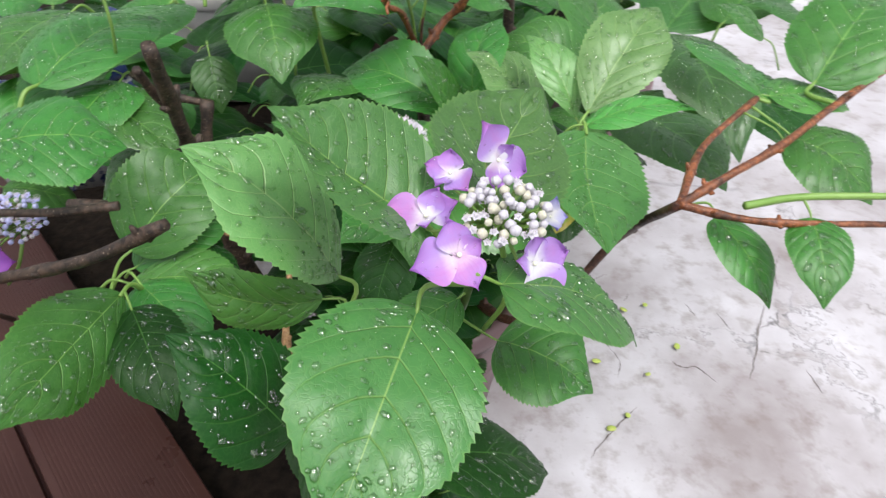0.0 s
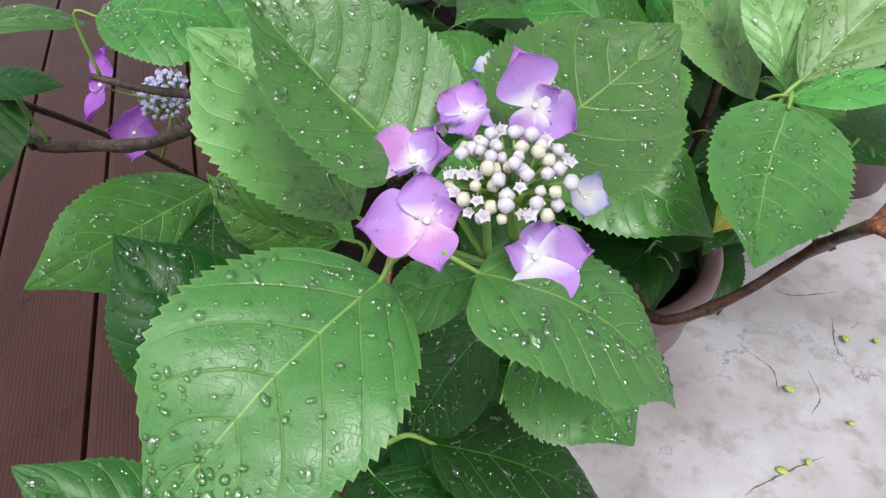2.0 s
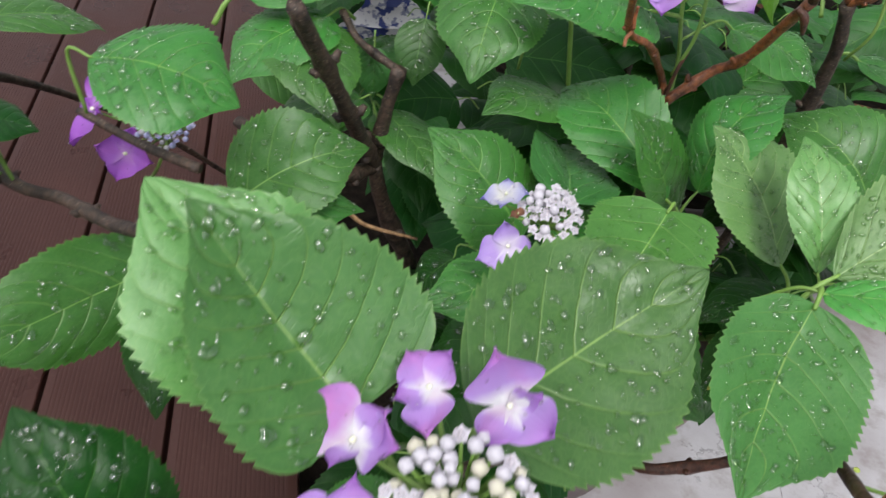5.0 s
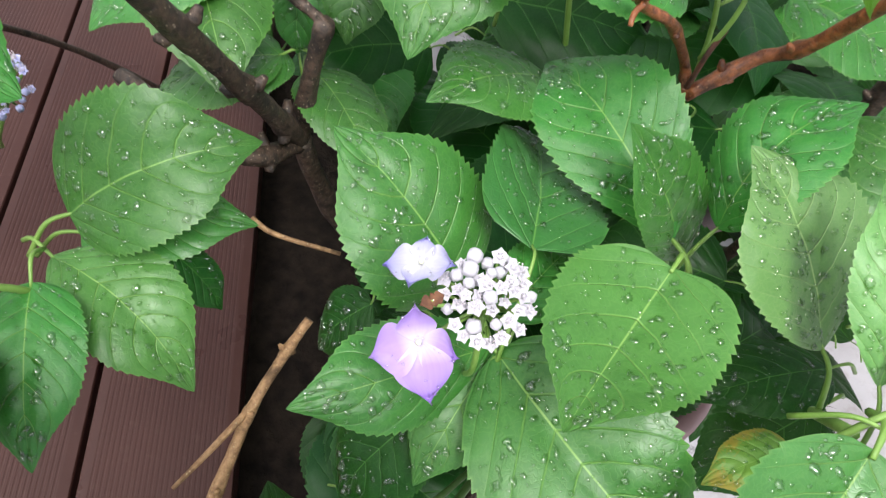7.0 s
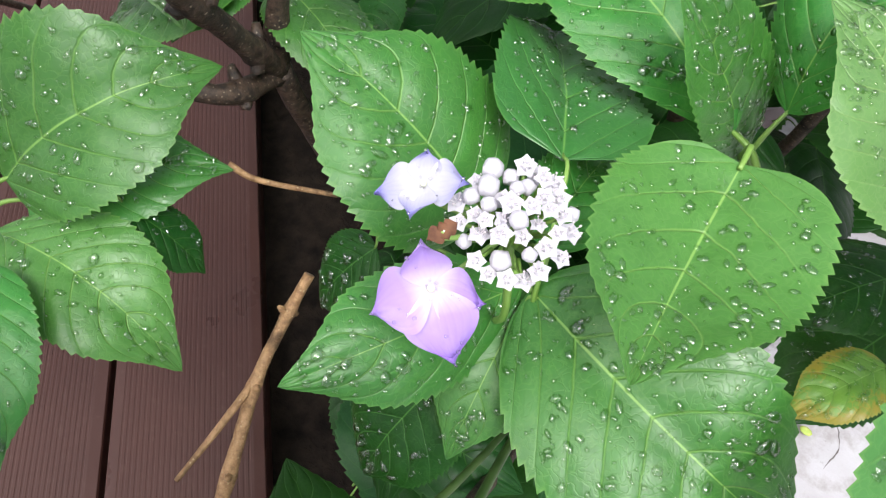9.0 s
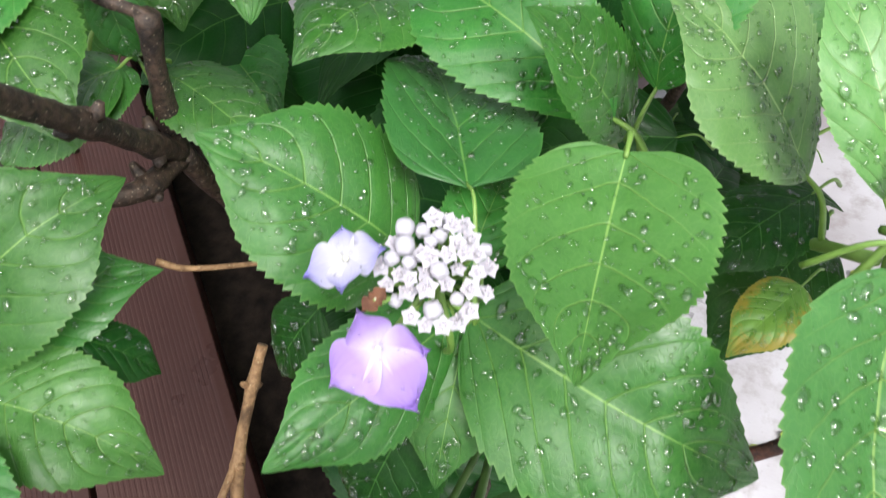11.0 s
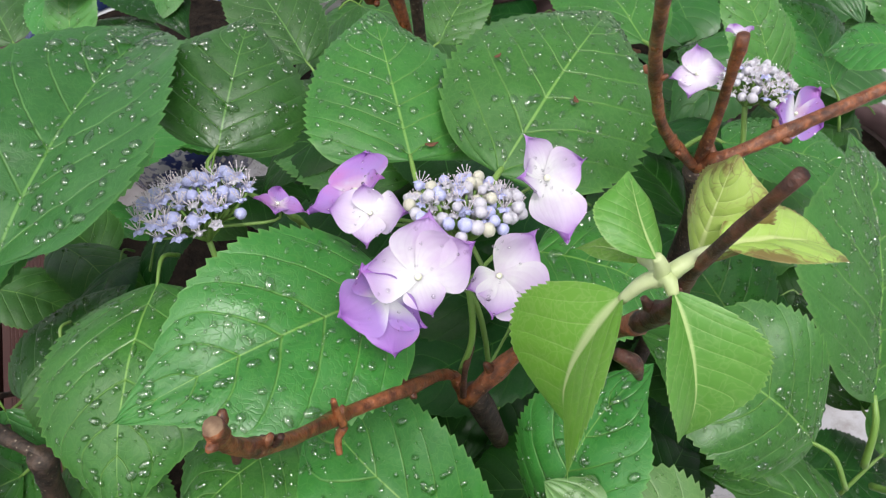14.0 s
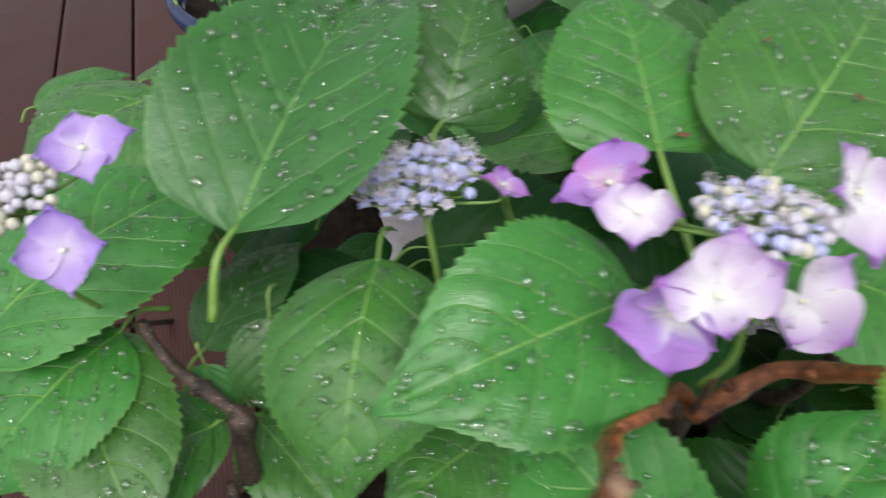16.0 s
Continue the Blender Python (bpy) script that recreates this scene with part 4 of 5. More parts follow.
branch(side_bush, "branch", [(0.2196, 0.4370, 0.5382), (0.2495, 0.4370, 0.5324), (0.2783, 0.4358, 0.5324), (0.3415, 0.4508, 0.5267)], (0.0023, 0.0020, 0.0018), CANE, cut=True)
branch(side_bush, "stem", [(0.2541, 0.4404, 0.5382), (0.2875, 0.4531, 0.5382), (0.3404, 0.4612, 0.5382)], (0.0023, 0.0020), GREEN_STEM, nodes_on=False)
branch(deck_bush, "branch", [(-0.5290, 0.7590, 0.0379), (-0.4600, 0.5750, 0.2794), (-0.2990, 0.3910, 0.4864), (-0.1575, 0.3473, 0.5152), (-0.1069, 0.3519, 0.5244), (-0.0575, 0.3484, 0.5439), (-0.0149, 0.3461, 0.5692)], (0.0034, 0.0032, 0.0030, 0.0029, 0.0028, 0.0028), BARK)
branch(deck_bush, "twig", [(-0.0690, 0.3967, 0.5382), (-0.1081, 0.3933, 0.5324), (-0.1495, 0.3887, 0.5324)], (0.0025, 0.0023, 0.0020), BARK, nodes_on=False)
branch(tall_bush, "twig", [(0.0414, 0.5819, 0.5853), (0.0403, 0.5796, 0.5819), (0.0414, 0.5773, 0.5784)], (0.0013, 0.0011, 0.0009), CANE, nodes_on=False)
branch(tall_bush, "twig", [(0.0414, 0.5819, 0.5865), (0.0403, 0.5819, 0.5922), (0.0403, 0.5819, 0.5980)], (0.0013, 0.0011, 0.0008), CANE, nodes_on=False)
branch(tall_bush, "twig", [(0.0425, 0.5554, 0.6244), (0.0460, 0.5554, 0.6268), (0.0483, 0.5554, 0.6302)], (0.0014, 0.0014, 0.0007), RUDDY, nodes_on=False)
branch(tall_bush, "twig", [(0.0437, 0.5497, 0.6337), (0.0437, 0.5485, 0.6337), (0.0437, 0.5474, 0.6313)], (0.0014, 0.0014, 0.0008), RUDDY, nodes_on=False)
branch(tall_bush, "twig", [(0.0563, 0.6325, 0.5324), (0.0575, 0.6313, 0.5497), (0.0586, 0.6348, 0.5612)], (0.0013, 0.0011, 0.0013), RUDDY, nodes_on=False)
branch(tall_bush, "twig", [(0.1046, 0.6095, 0.6129), (0.1092, 0.6107, 0.6095), (0.1115, 0.6129, 0.6014)], (0.0016, 0.0023, 0.0010), RUDDY, nodes_on=False)

# ---- leaves ----
# the near-black leaves in this list carry their shade in the colour
leaf(front_bush, (0.0984, 0.2981, 0.5798), (0.0841, 0.2185, 0.5639), 0.0607, roll=14, bend=0.102, fold=0.24, cup=0.08, ovate=0.58, twist=0.12, mat=LEAF_DULL)
leaf(front_bush, (0.0611, 0.3357, 0.5569), (0.0114, 0.3309, 0.6197), 0.0618, roll=11, bend=0.101, fold=0.22, cup=0.07, ovate=0.90, twist=-0.06, mat=LEAF_SHEEN)
leaf(front_bush, (0.0932, 0.3230, 0.6017), (0.0498, 0.3187, 0.6444), 0.0520, roll=4, bend=-0.063, fold=0.41, cup=-0.01, ovate=0.28, twist=0.21, mat=LEAF_DULL)
leaf(front_bush, (0.1164, 0.3384, 0.6006), (0.1406, 0.4210, 0.6102), 0.0642, roll=-30, bend=-0.136, fold=0.22, cup=0.08, ovate=0.62, twist=0.08, mat=LEAF_DULL)
leaf(front_bush, (0.1252, 0.3004, 0.5924), (0.1790, 0.3087, 0.5637), 0.0492, roll=8, bend=0.139, fold=0.14, cup=0.12, ovate=0.36, twist=-0.01, mat=LEAF_DULL)
leaf(front_bush, (0.1279, 0.3356, 0.5289), (0.1702, 0.3209, 0.5192), 0.0506, roll=-7, bend=0.131, fold=0.20, cup=0.10, ovate=0.51, twist=0.02)
leaf(front_bush, (0.1109, 0.3269, 0.5599), (0.0824, 0.3072, 0.5425), 0.0298)
leaf(front_bush, (-0.0734, 0.3828, 0.4898), (-0.0682, 0.2786, 0.5129), 0.0511, roll=55, bend=-0.019, fold=0.08, cup=0.17, ovate=0.63, twist=-0.02)
leaf(front_bush, (-0.0664, 0.3759, 0.4864), (-0.0257, 0.3254, 0.4634), 0.0413, mat=LEAF_SHADED)
leaf(front_bush, (0.0565, 0.2731, 0.5354), (0.0188, 0.2767, 0.5798), 0.0461, roll=10, bend=0.080, fold=0.14, cup=0.14, ovate=0.44, twist=0.02, mat=LEAF_SHADED)
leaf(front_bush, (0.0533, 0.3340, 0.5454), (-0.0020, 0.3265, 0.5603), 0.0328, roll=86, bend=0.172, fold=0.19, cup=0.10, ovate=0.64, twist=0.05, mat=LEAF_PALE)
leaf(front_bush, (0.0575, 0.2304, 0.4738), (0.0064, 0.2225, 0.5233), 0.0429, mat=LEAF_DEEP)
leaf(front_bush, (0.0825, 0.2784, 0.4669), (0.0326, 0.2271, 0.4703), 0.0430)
leaf(front_bush, (0.0739, 0.3050, 0.4416), (0.1132, 0.2947, 0.4278), 0.0387, mat=LEAF_SHADED)
leaf(front_bush, (0.0930, 0.3222, 0.4566), (0.1661, 0.3530, 0.4140), 0.0573, mat=LEAF_SHADED)
leaf(front_bush, (0.0980, 0.3610, 0.4922), (0.0832, 0.3204, 0.4496), 0.0429, mat=LEAF_SHADED)
leaf(deck_bush, (-0.1335, 0.3930, 0.5671), (-0.0729, 0.4260, 0.5579), 0.0637, roll=-10, bend=0.118, fold=0.14, cup=0.13, ovate=0.81, twist=-0.10)
leaf(deck_bush, (-0.1811, 0.5569, 0.5094), (-0.0897, 0.5082, 0.4979), 0.0625)
leaf(deck_bush, (-0.1406, 0.3342, 0.5497), (-0.1266, 0.3016, 0.5209), 0.0401, mat=LEAF_SHADED, drops=0.2)
leaf(deck_bush, (-0.1523, 0.3368, 0.5554), (-0.1820, 0.3073, 0.5497), 0.0473, mat=LEAF_SHADED, drops=0.2)
leaf(deck_bush, (-0.1422, 0.3341, 0.5577), (-0.1242, 0.3590, 0.5497), 0.0356, mat=LEAF_SHADED, drops=0.2)
leaf(middle_bush, (0.0408, 0.5144, 0.4862), (-0.0202, 0.5040, 0.5349), 0.0640, roll=13, bend=0.102, fold=0.15, cup=0.12, ovate=0.49, twist=0.01)
leaf(middle_bush, (0.0556, 0.5297, 0.5113), (-0.0011, 0.6205, 0.4760), 0.0544, roll=-19, bend=0.072, fold=0.29, cup=0.05, ovate=0.28, twist=0.04, mat=LEAF_DEEP, stout=.0007)
leaf(middle_bush, (0.0621, 0.5125, 0.4922), (0.0603, 0.5654, 0.4888), 0.0318)
leaf(middle_bush, (0.0984, 0.5600, 0.5141), (0.1048, 0.4730, 0.5292), 0.0612, roll=1, bend=-0.119, fold=0.37, cup=-0.01, ovate=0.46, twist=-0.07, mat=LEAF_PALE)
leaf(middle_bush, (0.0683, 0.4976, 0.4924), (0.1669, 0.4862, 0.4718), 0.0665, roll=-34, bend=0.145, fold=0.23, cup=0.08, ovate=0.56, twist=0.19)
leaf(middle_bush, (0.0655, 0.4992, 0.4899), (0.0366, 0.4295, 0.5018), 0.0376, roll=28, bend=0.035, fold=0.08, cup=0.16, ovate=0.68, twist=0.03)
leaf(middle_bush, (0.0673, 0.5027, 0.4888), (0.0755, 0.4491, 0.4669), 0.0351)
leaf(middle_bush, (-0.0946, 0.4303, 0.4783), (-0.0557, 0.4963, 0.5064), 0.0589, roll=-24, bend=0.184, fold=0.29, cup=0.05, ovate=0.54, twist=-0.26, mat=LEAF)
leaf(middle_bush, (-0.0967, 0.4320, 0.4634), (-0.0470, 0.4845, 0.4727), 0.0437)
leaf(middle_bush, (-0.0934, 0.4175, 0.4636), (-0.0182, 0.4259, 0.4400), 0.0423, roll=7, bend=0.193, fold=0.24, cup=0.08, ovate=0.80, twist=-0.28, mat=LEAF_PALE)
leaf(middle_bush, (-0.0764, 0.4038, 0.4773), (-0.0239, 0.3652, 0.4566), 0.0410)
leaf(middle_bush, (-0.0596, 0.4503, 0.4703), (-0.0387, 0.4567, 0.4416), 0.0217, mat=LEAF_SHADED)
leaf(middle_bush, (0.0612, 0.4723, 0.4703), (0.0506, 0.4370, 0.4278), 0.0412, mat=LEAF_SHADED)
leaf(middle_bush, (0.0148, 0.4913, 0.4703), (0.0022, 0.4713, 0.4416), 0.0293, mat=LEAF_SHADED)
leaf(middle_bush, (0.0907, 0.5860, 0.4997), (-0.0041, 0.6191, 0.5179), 0.0563, roll=25, bend=0.210, fold=0.28, cup=0.05, ovate=0.82, twist=0.00)
leaf(middle_bush, (0.0973, 0.6001, 0.4814), (0.0637, 0.5632, 0.5581), 0.0370, roll=47, bend=0.012, fold=0.25, cup=0.07, ovate=0.84, twist=0.18)
leaf(middle_bush, (0.1009, 0.6054, 0.5007), (0.1154, 0.6540, 0.5538), 0.0509, roll=19, bend=0.227, fold=0.19, cup=0.11, ovate=0.71, twist=-0.01)
leaf(middle_bush, (0.1597, 0.5895, 0.4932), (0.0957, 0.6050, 0.5467), 0.0682, roll=4, bend=0.077, fold=0.22, cup=0.09, ovate=0.86, twist=-0.01, mat=LEAF_SHEEN)
leaf(middle_bush, (0.1745, 0.5664, 0.5167), (0.1367, 0.6040, 0.5612), 0.0330, roll=14, bend=0.136, fold=0.24, cup=0.07, ovate=0.88, twist=0.03, mat=LEAF_SHEEN)
leaf(middle_bush, (0.1789, 0.5376, 0.5228), (0.1896, 0.4350, 0.5072), 0.0659, roll=21, bend=-0.084, fold=0.34, cup=0.02, ovate=0.57, twist=-0.20, mat=LEAF_DULL)
leaf(middle_bush, (0.1799, 0.5554, 0.5271), (0.2279, 0.6325, 0.5784), 0.0576, roll=-10, bend=0.078, fold=0.19, cup=0.10, ovate=0.82, twist=-0.10, mat=LEAF_SHEEN)
leaf(middle_bush, (0.1791, 0.5460, 0.5232), (0.2503, 0.5552, 0.5382), 0.0330, mat=LEAF_PALE)
leaf(middle_bush, (0.1665, 0.7637, 0.4496), (0.0987, 0.8311, 0.4566), 0.0809)
leaf(middle_bush, (0.1738, 0.6180, 0.4577), (0.1361, 0.5680, 0.4462), 0.0382, mat=LEAF_SHADED)
leaf(middle_bush, (0.1839, 0.5933, 0.4278), (0.1620, 0.5549, 0.4174), 0.0272, mat=LEAF_RUST)
leaf(tall_bush, (0.0290, 0.6399, 0.5726), (-0.0164, 0.5607, 0.5889), 0.0651, roll=26, bend=0.089, fold=0.24, cup=0.08, ovate=0.45, twist=-0.01)
leaf(tall_bush, (-0.0571, 0.6198, 0.5652), (-0.0269, 0.5469, 0.5408), 0.0652, roll=0, bend=0.140, fold=0.10, cup=0.16, ovate=0.57, twist=-0.02, stout=.0008)
leaf(tall_bush, (-0.0847, 0.5873, 0.5958), (-0.1187, 0.7264, 0.6050), 0.0764, roll=-13, bend=0.096, fold=0.36, cup=0.00, ovate=0.29, twist=0.12, mat=LEAF_DEEP, stout=.0012, big=1.35, drops=0.6)
leaf(tall_bush, (-0.0583, 0.6701, 0.5882), (-0.0747, 0.7313, 0.6132), 0.0605, roll=-15, bend=0.061, fold=0.06, cup=0.17, ovate=0.45, twist=-0.08, mat=LEAF_DEEP, big=1.35, drops=0.6)
leaf(tall_bush, (0.0168, 0.6864, 0.5903), (-0.0287, 0.7529, 0.6142), 0.0709, roll=5, bend=0.040, fold=0.09, cup=0.16, ovate=0.28, twist=-0.28, mat=LEAF)
leaf(tall_bush, (0.0500, 0.6873, 0.5923), (0.0670, 0.7952, 0.6083), 0.0841, roll=-15, bend=0.072, fold=0.06, cup=0.17, ovate=0.55, twist=-0.04, mat=LEAF)
leaf(tall_bush, (0.0663, 0.6846, 0.5612), (0.1254, 0.6858, 0.5497), 0.0631)
leaf(tall_bush, (0.1034, 0.5935, 0.6522), (0.1000, 0.5844, 0.6114), 0.0394, roll=-31, bend=0.155, fold=0.33, cup=0.00, ovate=0.71, twist=-0.11, mat=LEAF_LIME, drops=0, label="limp lime-green young leaf", pucker=.3, stout=.0015, stalk_mat=PALE_STEM, petiole=(0.1092, 0.5946, 0.6578))
leaf(tall_bush, (0.1113, 0.5917, 0.6585), (0.1210, 0.5807, 0.6317), 0.0232, roll=9, bend=0.119, fold=0.63, cup=0.04, ovate=0.82, twist=0.00, mat=LEAF_YOUNG, drops=0, pucker=.3, stout=.0015, stalk_mat=PALE_STEM, petiole=(0.1092, 0.5946, 0.6578))
leaf(tall_bush, (0.1074, 0.5930, 0.6636), (0.0996, 0.6050, 0.6719), 0.0167, roll=-35, bend=-0.057, fold=0.21, cup=0.29, ovate=0.69, twist=0.08, mat=LEAF_YOUNG, drops=0, pucker=.3, stout=.0014, stalk_mat=PALE_STEM, petiole=(0.1092, 0.5946, 0.6578))
leaf(tall_bush, (0.1147, 0.6082, 0.6492), (0.1160, 0.6148, 0.6718), 0.0172, roll=17, bend=0.014, fold=-0.06, cup=0.41, ovate=0.80, twist=0.01, mat=LEAF_SOUR, drops=0, label="yellowing leaf with browned edges", pucker=1.6, stout=.0015, stalk_mat=PALE_STEM, petiole=(0.1092, 0.5946, 0.6578))
leaf(tall_bush, (0.1892, 0.6877, 0.4861), (0.1134, 0.6949, 0.5193), 0.0682, roll=22, bend=0.213, fold=0.23, cup=0.08, ovate=0.76, twist=0.10)
leaf(tall_bush, (0.2201, 0.7309, 0.4681), (0.1879, 0.8239, 0.5490), 0.1443, roll=-35, bend=0.048, fold=0.21, cup=0.09, ovate=0.64, twist=-0.03)
leaf(tall_bush, (0.0034, 0.6127, 0.5139), (-0.0200, 0.5544, 0.5199), 0.0564)
leaf(middle_bush, (-0.1188, 0.5819, 0.4577), (-0.0473, 0.5604, 0.4462), 0.0453)
leaf(middle_bush, (-0.1304, 0.5710, 0.4692), (-0.1236, 0.5198, 0.4634), 0.0364)
leaf(tall_bush, (-0.0973, 0.5963, 0.5324), (-0.0856, 0.5723, 0.4979), 0.0326, mat=LEAF_DEEP, big=1.35, drops=0.6)
leaf(tall_bush, (-0.1351, 0.8503, 0.5094), (-0.2139, 0.8978, 0.5439), 0.0639, mat=LEAF_DEEP, stout=.0008)
leaf(tall_bush, (0.0717, 0.9453, 0.5094), (-0.0142, 1.0445, 0.5094), 0.0788)
leaf(tall_bush, (0.1774, 1.0239, 0.4634), (0.0858, 1.0730, 0.4404), 0.0969)
leaf(tall_bush, (0.2122, 0.9108, 0.5497), (0.1727, 0.9128, 0.5382), 0.0461)
leaf(tall_bush, (0.1315, 0.8661, 0.4979), (0.2367, 0.8880, 0.4634), 0.0827)
leaf(deck_bush, (-0.1930, 0.5291, 0.5324), (-0.1579, 0.6568, 0.5382), 0.0795)
leaf(deck_bush, (-0.1556, 0.5677, 0.5209), (-0.1694, 0.4897, 0.4979), 0.0692)
leaf(deck_bush, (-0.1214, 0.5637, 0.4749), (-0.1618, 0.5078, 0.4519), 0.0689)
leaf(deck_bush, (-0.1608, 0.5955, 0.4634), (-0.1642, 0.6782, 0.4634), 0.0497, mat=LEAF_DEEP)
leaf(deck_bush, (-0.8008, 0.8522, 0.2219), (-0.7419, 0.9670, 0.2219), 0.0774)
leaf(tall_bush, (-0.1220, 0.5755, 0.5094), (-0.1161, 0.5685, 0.4749), 0.0228, mat=LEAF_DEEP)
leaf(back_bush, (-0.2001, 0.7528, 0.5094), (-0.2081, 0.6064, 0.4979), 0.0962)
leaf(back_bush, (-0.2604, 0.6950, 0.5209), (-0.2923, 0.6009, 0.4979), 0.1142)
leaf(back_bush, (-0.0382, 0.8114, 0.4703), (-0.1605, 0.8390, 0.4634), 0.1077)
leaf(back_bush, (-0.0437, 0.8480, 0.4140), (-0.0982, 0.7056, 0.4140), 0.1119)
leaf(back_bush, (-0.1811, 0.6770, 0.3921), (-0.0931, 0.6233, 0.3921), 0.0619)
leaf(back_bush, (0.0430, 0.9179, 0.4059), (0.0988, 1.0212, 0.4278), 0.0769)
leaf(side_bush, (0.2846, 0.5400, 0.5531), (0.2587, 0.6260, 0.5462), 0.0811, roll=-25)
leaf(side_bush, (0.2886, 0.5445, 0.5531), (0.3445, 0.5509, 0.5462), 0.0482, mat=LEAF_PALE)
leaf(side_bush, (0.3144, 0.5476, 0.5612), (0.3771, 0.6344, 0.5957), 0.0675)
leaf(side_bush, (0.2941, 0.5072, 0.5462), (0.3385, 0.4735, 0.5255), 0.0665)
leaf(side_bush, (0.2907, 0.4428, 0.5324), (0.2914, 0.3958, 0.5106), 0.0328)
leaf(side_bush, (0.2474, 0.4576, 0.5175), (0.2773, 0.4158, 0.4899), 0.0383)
leaf(side_bush, (0.2880, 0.5030, 0.5462), (0.3067, 0.4901, 0.5324), 0.0297)
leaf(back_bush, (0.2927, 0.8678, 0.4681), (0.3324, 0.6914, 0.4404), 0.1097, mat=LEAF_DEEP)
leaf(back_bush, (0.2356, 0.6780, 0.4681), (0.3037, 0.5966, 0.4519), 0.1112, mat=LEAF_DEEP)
leaf(tall_bush, (0.1178, 0.6046, 0.6592), (0.1423, 0.6221, 0.6477), 0.0181, roll=-2, bend=0.107, fold=0.48, cup=0.13, ovate=0.57, twist=0.08, mat=LEAF_SOUR, drops=0, pucker=1.6, stout=.0014, stalk_mat=PALE_STEM, petiole=(0.1092, 0.5946, 0.6578))
leaf(back_bush, (0.1018, 1.0120, 0.5382), (0.2174, 1.0688, 0.5497), 0.0776)
leaf(back_bush, (0.2304, 0.9848, 0.5209), (0.1919, 1.0284, 0.5842), 0.0677)
leaf(back_bush, (0.1996, 0.9876, 0.4749), (0.1524, 1.0195, 0.5209), 0.0701)
leaf(back_bush, (0.2156, 0.8522, 0.6187), (0.1862, 0.7822, 0.6072), 0.0322, mat=LEAF_ORANGE, drops=0, label="withered orange leaf wrapped round a cane", bend=.2)
leaf(back_bush, (0.1525, 0.9051, 0.5152), (0.1075, 0.9319, 0.5727), 0.0518, mat=LEAF_PALE)
leaf(back_bush, (0.2758, 0.9669, 0.5094), (0.2293, 0.9555, 0.4864), 0.0464)
leaf(back_bush, (-0.0605, 0.9007, 0.5094), (-0.0474, 0.9670, 0.5324), 0.0472)
leaf(back_bush, (0.3370, 0.7135, 0.5267), (0.2963, 0.7281, 0.5497), 0.0548)
leaf(back_bush, (-0.5731, 1.0580, 0.4174), (-0.5065, 0.9467, 0.3944), 0.0790)
leaf(back_bush, (-0.4350, 1.0960, 0.4289), (-0.4508, 1.0076, 0.3944), 0.0577)
leaf(middle_bush, (0.2428, 0.7394, 0.4174), (0.2838, 0.7944, 0.4404), 0.0434)
leaf(middle_bush, (0.2093, 0.7312, 0.3944), (0.2805, 0.7588, 0.3714), 0.0478, mat=LEAF_SHADED)
leaf(back_bush, (-0.4744, 0.9318, 0.4864), (-0.4190, 0.9747, 0.4634), 0.0826)
leaf(back_bush, (-0.5774, 1.1518, 0.4404), (-0.4614, 1.0807, 0.4174), 0.0828)
leaf(back_bush, (0.3845, 0.9872, 0.4404), (0.4860, 1.1295, 0.4634), 0.1058)
leaf(back_bush, (0.3096, 0.8169, 0.4634), (0.3486, 0.7011, 0.4174), 0.0783, mat=LEAF_DEEP)
leaf(tall_bush, (0.1052, 0.6014, 0.6543), (0.0916, 0.6049, 0.6497), 0.0059, pucker=.3, stout=.0014, stalk_mat=PALE_STEM, mat=LEAF_LIME, drops=0, petiole=(0.1092, 0.5946, 0.6578))
leaf(middle_bush, (0.1904, 0.6349, 0.4174), (0.1597, 0.5597, 0.3944), 0.0507, mat=LEAF_SHADED)
leaf(back_bush, (-0.4319, 0.9142, 0.4404), (-0.4462, 0.9636, 0.4864), 0.0536, mat=LEAF_PALE)
leaf(middle_bush, (0.2442, 0.7820, 0.3944), (0.2071, 0.8656, 0.3944), 0.0604, mat=LEAF_SHADED)
# two near-black leaves added to darken the gap behind
leaf(back_bush, (-0.5367, 1.0813, 0.4174), (-0.4004, 1.0274, 0.3944), 0.0909, mat=LEAF_SHADED)
leaf(back_bush, (-0.4523, 0.9304, 0.3944), (-0.4729, 1.0507, 0.3944), 0.0964, mat=LEAF_SHADED)
leaf(back_bush, (-0.6112, 0.9798, 0.3714), (-0.7217, 1.0539, 0.3944), 0.0810, mat=LEAF_DEEP)
leaf(back_bush, (0.4623, 0.9444, 0.4634), (0.3841, 0.9384, 0.4864), 0.0915, mat=LEAF_DEEP)
leaf(back_bush, (0.3241, 1.0152, 0.4174), (0.4516, 1.2098, 0.4289), 0.1398, mat=LEAF_DEEP)
leaf(back_bush, (0.4085, 0.9088, 0.3944), (0.4437, 0.7763, 0.3714), 0.0873, mat=LEAF_SHADED)
leaf(middle_bush, (0.2211, 0.6803, 0.4404), (0.1520, 0.6753, 0.4634), 0.0438)
leaf(deck_bush, (-0.2614, 0.3984, 0.5324), (-0.2505, 0.4654, 0.5094), 0.0430)

# ---- flowers ----
head = flower_head(front_bush, (0.1253, 0.3174, 0.6107), (0.1099, -0.2688, 0.9569), 0.0151, (0.1217, 0.3263, 0.5444), 64, ("cream", "cream", "cream", "white", "white", "open_white"), 0.00174, 7450, "lacecap flower head with cream buds ringed by lilac florets", dome=.2, squash=.95)
floret(head, (0.1113, 0.3012, 0.6026), (0.2631, -0.6522, 0.7109), 0.0144, 0, (1.24, 0.93, 0.67, 0.93), .1, LILAC, turns=(-172, -73, 21, 100), stalk=(0.1245, 0.3194, 0.6034))
